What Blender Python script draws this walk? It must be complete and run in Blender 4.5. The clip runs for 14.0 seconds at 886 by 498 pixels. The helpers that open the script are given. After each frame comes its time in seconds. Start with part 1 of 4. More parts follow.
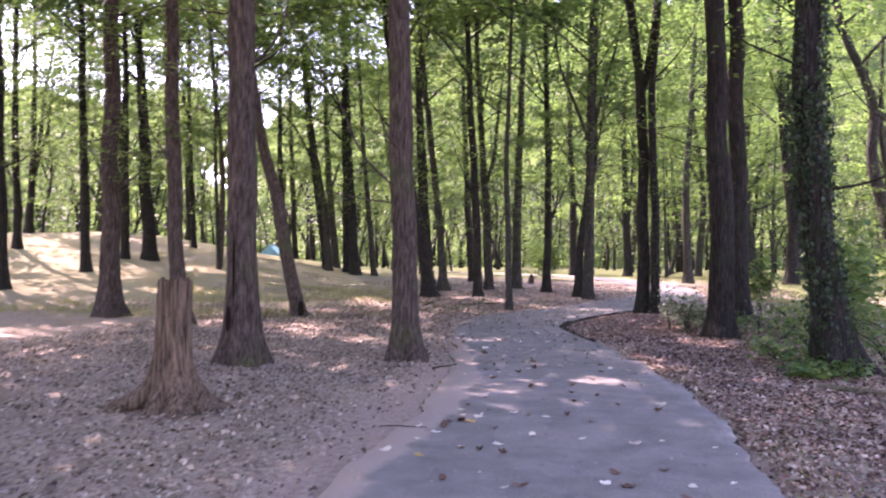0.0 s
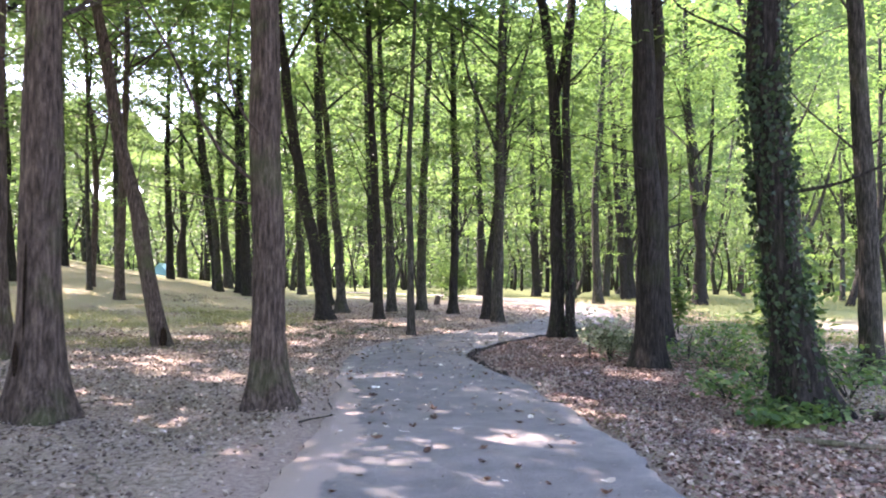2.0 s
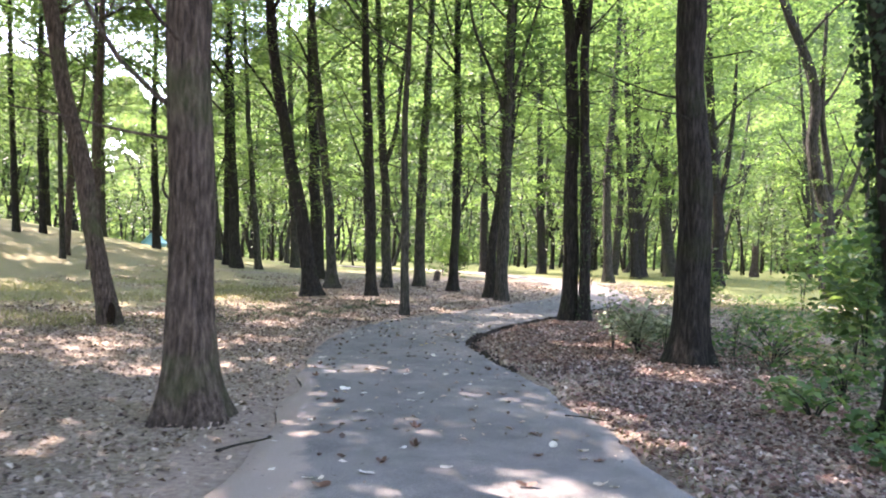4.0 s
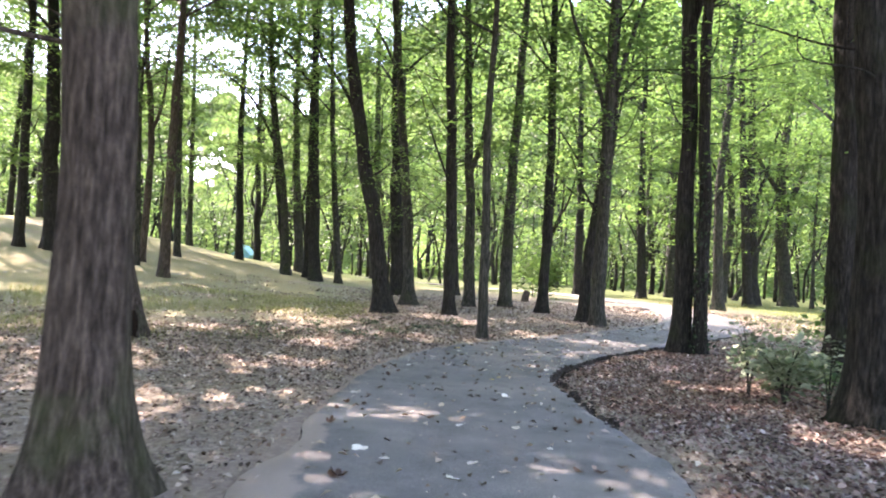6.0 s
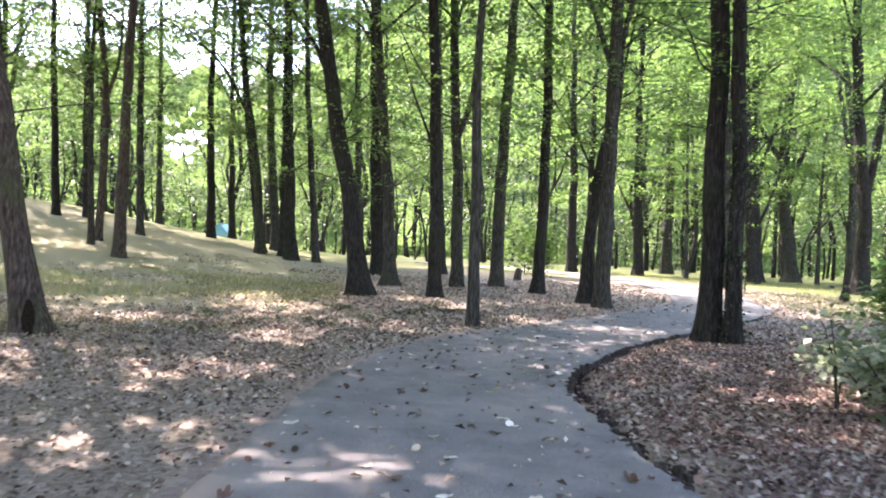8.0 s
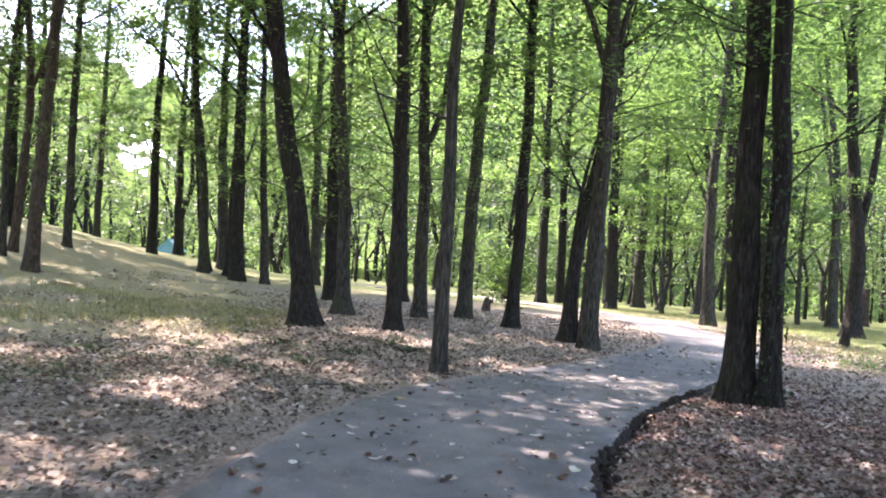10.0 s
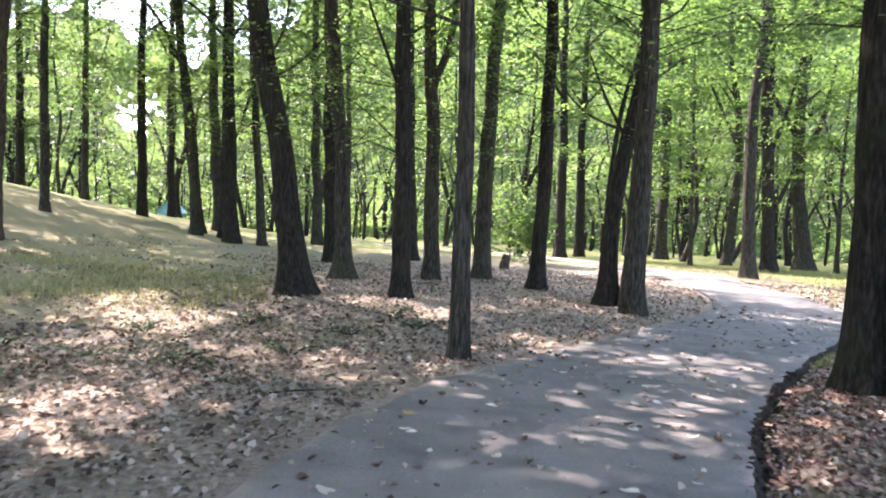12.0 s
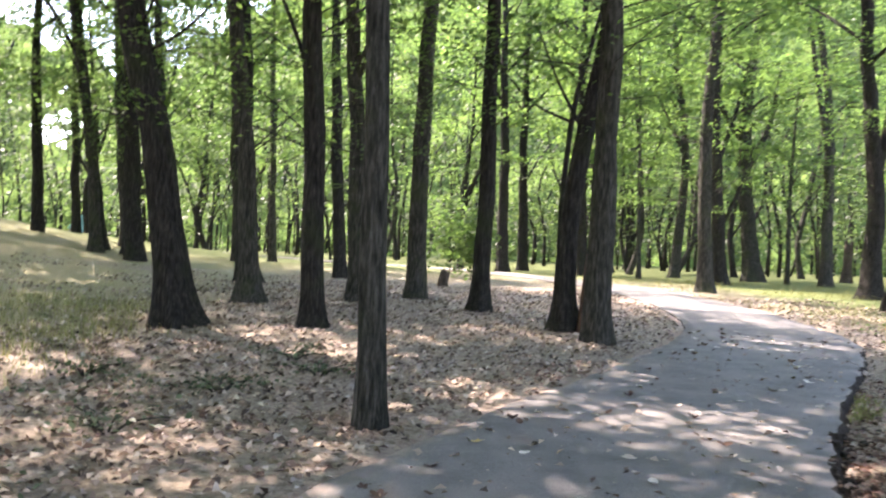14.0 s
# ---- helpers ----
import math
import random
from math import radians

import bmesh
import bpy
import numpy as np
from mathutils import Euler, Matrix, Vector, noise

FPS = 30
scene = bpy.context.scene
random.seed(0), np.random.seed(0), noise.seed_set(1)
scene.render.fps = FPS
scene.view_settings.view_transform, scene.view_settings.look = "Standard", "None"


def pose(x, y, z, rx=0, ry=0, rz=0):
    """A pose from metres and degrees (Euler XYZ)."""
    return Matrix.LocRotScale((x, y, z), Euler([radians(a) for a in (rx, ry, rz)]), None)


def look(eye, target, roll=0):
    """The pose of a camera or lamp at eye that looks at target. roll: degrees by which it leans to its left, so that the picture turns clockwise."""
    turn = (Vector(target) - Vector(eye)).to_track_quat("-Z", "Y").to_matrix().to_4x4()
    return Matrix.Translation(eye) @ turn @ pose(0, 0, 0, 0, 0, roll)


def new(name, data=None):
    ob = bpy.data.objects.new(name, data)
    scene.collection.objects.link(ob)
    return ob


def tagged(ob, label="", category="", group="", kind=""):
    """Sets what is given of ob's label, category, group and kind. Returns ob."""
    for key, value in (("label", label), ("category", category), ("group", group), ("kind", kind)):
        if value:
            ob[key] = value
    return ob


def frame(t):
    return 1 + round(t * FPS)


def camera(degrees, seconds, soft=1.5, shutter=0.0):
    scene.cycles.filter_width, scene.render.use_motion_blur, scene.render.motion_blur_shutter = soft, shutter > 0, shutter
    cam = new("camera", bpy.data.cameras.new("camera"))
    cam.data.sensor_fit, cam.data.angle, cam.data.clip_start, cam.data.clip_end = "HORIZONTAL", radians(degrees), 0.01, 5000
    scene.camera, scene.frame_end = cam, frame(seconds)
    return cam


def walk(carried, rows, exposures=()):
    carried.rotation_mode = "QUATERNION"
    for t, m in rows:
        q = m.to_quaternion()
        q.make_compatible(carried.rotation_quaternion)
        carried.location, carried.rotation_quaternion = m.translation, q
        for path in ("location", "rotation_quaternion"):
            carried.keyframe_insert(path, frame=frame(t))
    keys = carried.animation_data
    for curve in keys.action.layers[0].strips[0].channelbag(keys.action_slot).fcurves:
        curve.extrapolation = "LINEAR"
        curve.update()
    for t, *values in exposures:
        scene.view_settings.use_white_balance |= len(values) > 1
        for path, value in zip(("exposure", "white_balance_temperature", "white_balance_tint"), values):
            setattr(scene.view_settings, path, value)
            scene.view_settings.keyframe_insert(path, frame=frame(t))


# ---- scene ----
cam = camera(60.2, 14.0, 2.0, 0.5)
PATH = [
    (0, (0.461, -0.778, 1.601), (0.221, 1.208, 1.627), 0.5),
    (0.5, (0.464, -0.168, 1.603), (0.301, 1.825, 1.658), -0.7),
    (1, (0.482, 0.532, 1.596), (0.427, 2.531, 1.607), 2.8),
    (1.5, (0.551, 1.22, 1.588), (0.541, 3.22, 1.594), 0.1),
    (2, (0.55, 1.934, 1.573), (0.549, 3.932, 1.654), 0.5),
    (2.5, (0.598, 2.605, 1.561), (0.641, 4.603, 1.619), 0.3),
    (3, (0.592, 3.254, 1.525), (0.54, 5.252, 1.596), 2.4),
    (3.2, (0.575, 3.55, 1.525), (0.539, 5.549, 1.587), 1.4),
    (5.3, (0.87, 6.516, 1.478), (0.899, 8.515, 1.47), 2.3),
    (5.5, (0.847, 6.828, 1.475), (0.794, 8.827, 1.491), 1.2),
    (6, (0.854, 7.7, 1.331), (0.6, 9.683, 1.394), 3.2),
    (6.5, (0.799, 8.433, 1.369), (0.609, 10.423, 1.426), 1.6),
    (7, (0.73, 9.106, 1.319), (0.427, 11.083, 1.328), 4.2),
    (7.5, (0.649, 9.845, 1.344), (0.472, 11.837, 1.384), 0.9),
    (8, (0.595, 10.535, 1.299), (0.376, 12.523, 1.306), 2.7),
    (8.2, (0.552, 10.918, 1.291), (0.344, 12.906, 1.367), 1.9),
    (10.3, (0.233, 14.059, 1.311), (0.111, 16.054, 1.391), 4.7),
    (10.5, (0.21, 14.319, 1.288), (0.13, 16.318, 1.314), 2.7),
    (11, (0.144, 15.106, 1.305), (0.037, 17.103, 1.298), 3.4),
    (11.5, (0.078, 15.882, 1.305), (-0.027, 17.879, 1.273), 1.7),
    (12, (-0.007, 16.589, 1.33), (-0.153, 18.584, 1.292), 3.0),
    (12.5, (-0.045, 17.305, 1.341), (-0.032, 19.304, 1.332), 1.7),
    (13, (0.0, 18.069, 1.353), (0.063, 20.068, 1.348), 2.1),
    (13.5, (0.045, 18.846, 1.333), (0.128, 20.843, 1.41), 0.7),
    (14, (0.103, 19.527, 1.321), (0.109, 21.527, 1.328), 2.4),
]
walk(cam, [(t, look(eye, at, roll)) for t, eye, at, roll in PATH], [(0.0, 3.42, 6750, 58), (0.5, 3.48, 6400, 67), (1.0, 3.56, 6850, 52), (1.5, 3.68, 6850, 43), (2.0, 3.74, 6650, 37), (3.0, 3.64, 6800, 32), (5.5, 3.72, 6850, 28), (8.0, 3.68, 6600, 30), (10.5, 3.46, 6550, 31), (12.0, 3.55, 6650, 30), (14.0, 3.44, 6900, 27)])

# ---- light ----
SUN_TO = Vector((-0.50, 0.42, 0.76)).normalized()
world = bpy.data.worlds.new("sky")
scene.world = world
world.use_nodes = True
wn = world.node_tree.nodes
sky = wn.new("ShaderNodeTexSky")
sky.sky_type = "NISHITA"
sky.sun_disc = False
sky.sun_elevation = math.asin(SUN_TO.z)
sky.sun_rotation = math.atan2(SUN_TO.x, SUN_TO.y)
world.node_tree.links.new(sky.outputs[0], wn["Background"].inputs[0])
wn["Background"].inputs[1].default_value = 0.15
sun = new("sun", bpy.data.lights.new("sun", "SUN"))
sun.data.energy, sun.data.angle, sun.data.color = 3.5, radians(0.5), (1.0, 0.95, 0.86)
sun.matrix_world = look((0, 0, 60), Vector((0, 0, 60)) - SUN_TO)


# ---- materials ----
def nodes_of(name, rough=0.85, spec=0.2):
    m = bpy.data.materials.new(name)
    m.use_nodes = True
    nt = m.node_tree
    b = nt.nodes["Principled BSDF"]
    b.inputs["Roughness"].default_value = rough
    b.inputs["Specular IOR Level"].default_value = spec
    return m, nt, b


def noise_tex(nt, coord, scale, detail=6.0, rough=0.6, stretch=(1, 1, 1)):
    mp = nt.nodes.new("ShaderNodeMapping")
    mp.inputs["Scale"].default_value = stretch
    nt.links.new(coord, mp.inputs[0])
    n = nt.nodes.new("ShaderNodeTexNoise")
    n.inputs["Scale"].default_value, n.inputs["Detail"].default_value, n.inputs["Roughness"].default_value = scale, detail, rough
    nt.links.new(mp.outputs[0], n.inputs["Vector"])
    return n.outputs["Fac"]


def ramp(nt, fac, *stops):
    r = nt.nodes.new("ShaderNodeValToRGB")
    els = r.color_ramp.elements
    while len(els) < len(stops):
        els.new(0.5)
    for el, (p, c) in zip(els, stops):
        el.position, el.color = p, (*c, 1)
    nt.links.new(fac, r.inputs[0])
    return r.outputs[0]


def mix(nt, fac, a, b, kind="MIX"):
    n = nt.nodes.new("ShaderNodeMix")
    n.data_type, n.blend_type = "RGBA", kind
    for s, v in ((n.inputs["Factor"], fac), (n.inputs["A"], a), (n.inputs["B"], b)):
        if isinstance(v, (int, float)):
            s.default_value = v
        elif isinstance(v, tuple):
            s.default_value = (*v, 1)
        else:
            nt.links.new(v, s)
    return n.outputs["Result"]


def bump(nt, b, height, strength=0.5, dist=0.02):
    n = nt.nodes.new("ShaderNodeBump")
    n.inputs["Strength"].default_value, n.inputs["Distance"].default_value = strength, dist
    nt.links.new(height, n.inputs["Height"])
    nt.links.new(n.outputs[0], b.inputs["Normal"])


def coords(nt, shift=True):
    c = nt.nodes.new("ShaderNodeTexCoord").outputs["Object"]
    if not shift:
        return c
    add = nt.nodes.new("ShaderNodeVectorMath")
    add.operation = "MULTIPLY_ADD"
    oi = nt.nodes.new("ShaderNodeObjectInfo")
    cx = nt.nodes.new("ShaderNodeCombineXYZ")
    nt.links.new(oi.outputs["Random"], cx.inputs[0])
    nt.links.new(oi.outputs["Random"], cx.inputs[2])
    nt.links.new(cx.outputs[0], add.inputs[0])
    add.inputs[1].default_value = (40, 0, 40)
    nt.links.new(c, add.inputs[2])
    return add.outputs[0]


def bark(name, dark, mid, light, moss=(0.05, 0.07, 0.025)):
    m, nt, b = nodes_of(name, 0.92, 0.1)
    c = coords(nt)
    furrow = noise_tex(nt, c, 9, 7, 0.65, (3.0, 3.0, 0.45))
    grain = noise_tex(nt, c, 40, 5, 0.7, (1, 1, 0.5))
    patch = noise_tex(nt, c, 1.3, 4, 0.6)
    col = ramp(nt, furrow, (0.34, dark), (0.5, mid), (0.66, light))
    col = mix(nt, 0.55, col, ramp(nt, grain, (0.3, (0.45, 0.45, 0.45)), (0.7, (1.25, 1.2, 1.15))), "MULTIPLY")
    col = mix(nt, ramp(nt, patch, (0.52, (0, 0, 0)), (0.7, (0.55, 0.55, 0.55))), col, moss)
    nt.links.new(col, b.inputs["Base Color"])
    bump(nt, b, mix(nt, 0.35, furrow, grain), 1.0, 0.06)
    return m


bark_brown = bark("bark_brown", (0.017, 0.0135, 0.011), (0.056, 0.044, 0.037), (0.12, 0.095, 0.08))
bark_grey = bark("bark_grey", (0.011, 0.011, 0.0095), (0.034, 0.033, 0.028), (0.082, 0.079, 0.069), (0.04, 0.052, 0.022))
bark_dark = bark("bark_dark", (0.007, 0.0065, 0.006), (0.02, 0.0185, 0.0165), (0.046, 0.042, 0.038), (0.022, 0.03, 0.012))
bark_pale = bark("bark_pale", (0.07, 0.06, 0.045), (0.15, 0.13, 0.1), (0.25, 0.22, 0.17))


def wood(name, dark, light):
    m, nt, b = nodes_of(name, 0.85, 0.15)
    c = coords(nt)
    f = noise_tex(nt, c, 7, 9, 0.72, (5, 5, 0.35))
    nt.links.new(ramp(nt, f, (0.4, dark), (0.52, tuple((p + q) / 2 for p, q in zip(dark, light))), (0.7, light)), b.inputs["Base Color"])
    bump(nt, b, f, 1.0, 0.05)
    return m


dead_wood = wood("dead_wood", (0.025, 0.017, 0.013), (0.27, 0.19, 0.13))
rot_wood = wood("rot_wood", (0.03, 0.015, 0.01), (0.15, 0.085, 0.06))


def leaf_mat(name, stops, glow, share=0.5, rough=0.55):
    m = bpy.data.materials.new(name)
    m.use_nodes = True
    nt = m.node_tree
    b = nt.nodes["Principled BSDF"]
    b.inputs["Roughness"].default_value, b.inputs["Specular IOR Level"].default_value = rough, 0.3
    geo = nt.nodes.new("ShaderNodeNewGeometry")
    col = ramp(nt, geo.outputs["Random Per Island"], *stops)
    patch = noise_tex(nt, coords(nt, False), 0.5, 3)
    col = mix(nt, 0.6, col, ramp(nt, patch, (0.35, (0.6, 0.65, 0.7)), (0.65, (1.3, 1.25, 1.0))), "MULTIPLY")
    nt.links.new(col, b.inputs["Base Color"])
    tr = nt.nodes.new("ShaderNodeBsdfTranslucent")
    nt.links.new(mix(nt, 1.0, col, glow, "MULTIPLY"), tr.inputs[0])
    ms = nt.nodes.new("ShaderNodeMixShader")
    ms.inputs[0].default_value = share
    nt.links.new(b.outputs[0], ms.inputs[1])
    nt.links.new(tr.outputs[0], ms.inputs[2])
    nt.links.new(ms.outputs[0], nt.nodes["Material Output"].inputs[0])
    return m


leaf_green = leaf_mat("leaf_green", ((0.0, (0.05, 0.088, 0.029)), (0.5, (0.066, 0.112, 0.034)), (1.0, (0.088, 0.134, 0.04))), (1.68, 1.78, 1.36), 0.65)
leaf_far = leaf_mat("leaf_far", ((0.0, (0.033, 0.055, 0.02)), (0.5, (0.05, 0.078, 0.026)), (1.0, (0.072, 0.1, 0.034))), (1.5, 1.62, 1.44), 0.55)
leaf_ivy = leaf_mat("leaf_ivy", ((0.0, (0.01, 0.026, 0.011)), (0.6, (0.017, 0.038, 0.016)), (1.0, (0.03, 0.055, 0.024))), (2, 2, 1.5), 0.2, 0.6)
# base colour paled to stand in for sunlight on these leaves
leaf_sunlit = leaf_mat("leaf_sunlit", ((0.0, (0.1, 0.14, 0.07)), (0.6, (0.19, 0.23, 0.14)), (1.0, (0.33, 0.36, 0.26))), (1.6, 1.6, 1.4), 0.3)
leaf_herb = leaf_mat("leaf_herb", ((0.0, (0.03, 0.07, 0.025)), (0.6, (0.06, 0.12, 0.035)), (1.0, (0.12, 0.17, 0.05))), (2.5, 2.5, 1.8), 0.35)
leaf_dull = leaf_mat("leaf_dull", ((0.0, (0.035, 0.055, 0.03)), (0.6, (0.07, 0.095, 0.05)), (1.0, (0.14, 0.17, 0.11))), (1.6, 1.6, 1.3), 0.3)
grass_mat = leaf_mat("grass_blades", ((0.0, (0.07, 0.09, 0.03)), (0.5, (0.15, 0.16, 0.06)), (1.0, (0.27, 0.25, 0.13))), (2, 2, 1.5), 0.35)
litter_mat = leaf_mat("dry_leaves", ((0.0, (0.035, 0.023, 0.019)), (0.35, (0.16, 0.113, 0.094)), (0.65, (0.37, 0.28, 0.236)), (0.92, (0.47, 0.38, 0.325)), (1.0, (0.6, 0.52, 0.46))), (1, 1, 1), 0.12, 0.7)
red_litter = leaf_mat("red_brown_leaves", ((0.0, (0.035, 0.019, 0.016)), (0.35, (0.15, 0.082, 0.069)), (0.7, (0.32, 0.2, 0.172)), (0.92, (0.43, 0.32, 0.28)), (1.0, (0.6, 0.51, 0.46))), (1, 1, 1), 0.12, 0.7)


def fallen_mat(name, a, c2):
    m, nt, b = nodes_of(name, 0.6, 0.3)
    oi = nt.nodes.new("ShaderNodeObjectInfo")
    n = noise_tex(nt, coords(nt), 30, 4)
    col = mix(nt, oi.outputs["Random"], a, c2)
    nt.links.new(mix(nt, 0.5, col, ramp(nt, n, (0.3, (0.5, 0.45, 0.4)), (0.7, (1.2, 1.2, 1.2))), "MULTIPLY"), b.inputs["Base Color"])
    return m


fallen_brown = fallen_mat("fallen_brown", (0.035, 0.02, 0.016), (0.15, 0.08, 0.052))
fallen_pale = fallen_mat("fallen_pale", (0.5, 0.42, 0.33), (0.72, 0.68, 0.6))
fallen_yellow = fallen_mat("fallen_yellow", (0.42, 0.27, 0.07), (0.5, 0.38, 0.14))

# forest floor: litter, bare soil and thin grass
ground_mat, nt, b = nodes_of("forest_floor", 0.95, 0.1)
c = coords(nt, False)
big, mid_n, fine = noise_tex(nt, c, 0.16, 4), noise_tex(nt, c, 1.1, 6, 0.65), noise_tex(nt, c, 16, 8, 0.75)
litter_col = ramp(nt, fine, (0.32, (0.06, 0.042, 0.035)), (0.47, (0.26, 0.197, 0.167)), (0.6, (0.44, 0.35, 0.3)), (0.75, (0.56, 0.47, 0.41)))
soil_col = ramp(nt, fine, (0.3, (0.14, 0.105, 0.083)), (0.7, (0.33, 0.265, 0.212)))
grass_col = ramp(nt, fine, (0.3, (0.15, 0.14, 0.07)), (0.7, (0.37, 0.335, 0.2)))
col = mix(nt, ramp(nt, mid_n, (0.45, (0, 0, 0)), (0.62, (0.8, 0.8, 0.8))), litter_col, soil_col)
sep = nt.nodes.new("ShaderNodeSeparateXYZ")
nt.links.new(c, sep.inputs[0])
zone = []
for axis, lo, hi in (("X", -3.5, -8.0), ("Y", 21.0, 27.0)):
    z_ = nt.nodes.new("ShaderNodeMapRange")
    z_.inputs[1].default_value, z_.inputs[2].default_value = lo, hi
    nt.links.new(sep.outputs[axis], z_.inputs[0])
    zone.append(z_.outputs[0])
mul = nt.nodes.new("ShaderNodeMath")
mul.operation = "MULTIPLY"
nt.links.new(zone[0], mul.inputs[0])
nt.links.new(zone[1], mul.inputs[1])
thin_grass = mix(nt, mul.outputs[0], (0.25, 0.25, 0.25), (0.95, 0.95, 0.95))
col = mix(nt, mix(nt, 1.0, ramp(nt, big, (0.25, (0, 0, 0)), (0.46, (1, 1, 1))), thin_grass, "MULTIPLY"), col, grass_col)
# trodden soil along the path
at = nt.nodes.new("ShaderNodeAttribute")
at.attribute_name = "verge"
ragged = nt.nodes.new("ShaderNodeMath")
ragged.operation = "MULTIPLY_ADD"
nt.links.new(mid_n, ragged.inputs[0])
ragged.inputs[1].default_value = 1.1
nt.links.new(at.outputs["Fac"], ragged.inputs[2])
dirt = ramp(nt, fine, (0.3, (0.2, 0.148, 0.12)), (0.55, (0.33, 0.258, 0.212)), (0.75, (0.46, 0.37, 0.31)))
col = mix(nt, ramp(nt, ragged.outputs[0], (0.8, (0, 0, 0)), (1.15, (0.92, 0.92, 0.92))), col, dirt)
mr = nt.nodes.new("ShaderNodeMapRange")
mr.inputs[1].default_value, mr.inputs[2].default_value = 44, 60
nt.links.new(sep.outputs["Y"], mr.inputs[0])
far = []
for axis, lo, hi in (("X", 8.5, 12.5), ("Y", 29.0, 37.0)):
    z_ = nt.nodes.new("ShaderNodeMapRange")
    z_.inputs[1].default_value, z_.inputs[2].default_value = lo, hi
    nt.links.new(sep.outputs[axis], z_.inputs[0])
    far.append(z_.outputs[0])
east = nt.nodes.new("ShaderNodeMath")
east.operation = "MULTIPLY"
nt.links.new(far[0], east.inputs[0])
nt.links.new(far[1], east.inputs[1])
grassy = nt.nodes.new("ShaderNodeMath")
grassy.operation = "MAXIMUM"
nt.links.new(mr.outputs[0], grassy.inputs[0])
nt.links.new(east.outputs[0], grassy.inputs[1])
meadow = ramp(nt, fine, (0.3, (0.06, 0.08, 0.028)), (0.7, (0.16, 0.175, 0.07)))
nt.links.new(mix(nt, grassy.outputs[0], col, meadow), b.inputs["Base Color"])
bump(nt, b, mix(nt, 0.4, fine, mid_n), 0.9, 0.05)

# old asphalt
asphalt, nt, b = nodes_of("old_asphalt", 0.9, 0.25)
c = coords(nt, False)
agg, worn, dust = noise_tex(nt, c, 120, 4, 0.7), noise_tex(nt, c, 2.2, 6, 0.6), noise_tex(nt, c, 0.45, 5, 0.6)
col = ramp(nt, agg, (0.3, (0.09, 0.084, 0.079)), (0.52, (0.18, 0.169, 0.158)), (0.72, (0.35, 0.328, 0.308)))
col = mix(nt, 0.8, col, ramp(nt, worn, (0.3, (0.62, 0.62, 0.63)), (0.7, (1.25, 1.22, 1.2))), "MULTIPLY")
col = mix(nt, ramp(nt, dust, (0.5, (0, 0, 0)), (0.72, (0.5, 0.5, 0.5))), col, (0.31, 0.275, 0.245))
at = nt.nodes.new("ShaderNodeAttribute")
at.attribute_name = "rim"
sandy = nt.nodes.new("ShaderNodeMath")
sandy.operation = "MULTIPLY_ADD"
nt.links.new(worn, sandy.inputs[0])
sandy.inputs[1].default_value = 0.9
nt.links.new(at.outputs["Fac"], sandy.inputs[2])
col = mix(nt, ramp(nt, sandy.outputs[0], (0.85, (0, 0, 0)), (1.25, (0.8, 0.8, 0.8))), col, mix(nt, agg, (0.24, 0.188, 0.158), (0.42, 0.34, 0.29)))
nt.links.new(col, b.inputs["Base Color"])
bump(nt, b, agg, 0.6, 0.006)
edge_mat, nt, b = nodes_of("asphalt_edge", 0.95, 0.1)
n = noise_tex(nt, coords(nt, False), 14, 6, 0.7)
nt.links.new(ramp(nt, n, (0.3, (0.018, 0.015, 0.012)), (0.55, (0.05, 0.04, 0.034)), (0.8, (0.12, 0.098, 0.08))), b.inputs["Base Color"])
bump(nt, b, n, 1.0, 0.03)
teal_paint, nt, b = nodes_of("teal_paint", 0.5, 0.4)
n = noise_tex(nt, coords(nt), 3, 5)
nt.links.new(ramp(nt, n, (0.3, (0.1, 0.27, 0.33)), (0.7, (0.16, 0.36, 0.42))), b.inputs["Base Color"])


# ---- builders ----
rng = np.random.default_rng(7)


def mesh_of(name, verts, faces, material, smooth=True, second=None, marks=None):
    me = bpy.data.meshes.new(name)
    me.from_pydata(verts, [], faces)
    me.materials.append(material)
    if second:
        me.materials.append(second)
        me.polygons.foreach_set("material_index", marks)
    if smooth:
        me.polygons.foreach_set("use_smooth", [True] * len(me.polygons))
    me.update()
    return me


def part(name, me, parent, label=""):
    ob = new(name, me)
    ob.parent = parent
    if label:
        tagged(ob, label)
    return ob


def quads(name, p, material):
    """A mesh of loose four-cornered leaves; p: n x 4 x 3."""
    n = len(p)
    me = bpy.data.meshes.new(name)
    me.vertices.add(4 * n)
    me.vertices.foreach_set("co", p.reshape(-1).astype(np.float32))
    me.loops.add(4 * n)
    me.loops.foreach_set("vertex_index", np.arange(4 * n, dtype=np.int32))
    me.polygons.add(n)
    me.polygons.foreach_set("loop_start", np.arange(0, 4 * n, 4, dtype=np.int32))
    me.materials.append(material)
    me.update(calc_edges=True)
    return me


def leaves(centres, size, up=1.0, spread=0.6, fold=0.12, width=0.6, r=rng):
    """Folded diamond leaves round the given centres."""
    n = len(centres)
    nor = np.stack([r.normal(0, spread, n), r.normal(0, spread, n), np.full(n, up)], 1)
    nor /= np.linalg.norm(nor, axis=1, keepdims=True)
    a = r.uniform(0, 2 * np.pi, n)
    ax = np.stack([np.cos(a), np.sin(a), r.normal(0, 0.2, n)], 1)
    ax -= nor * (ax * nor).sum(1, keepdims=True)
    ax /= np.linalg.norm(ax, axis=1, keepdims=True)
    side = np.cross(nor, ax)
    ln = r.uniform(*size, n)[:, None]
    w = ln * width / 2
    return np.stack([centres - ax * ln / 2, centres + side * w + nor * ln * fold, centres + ax * ln / 2, centres - side * w + nor * ln * fold], 1)


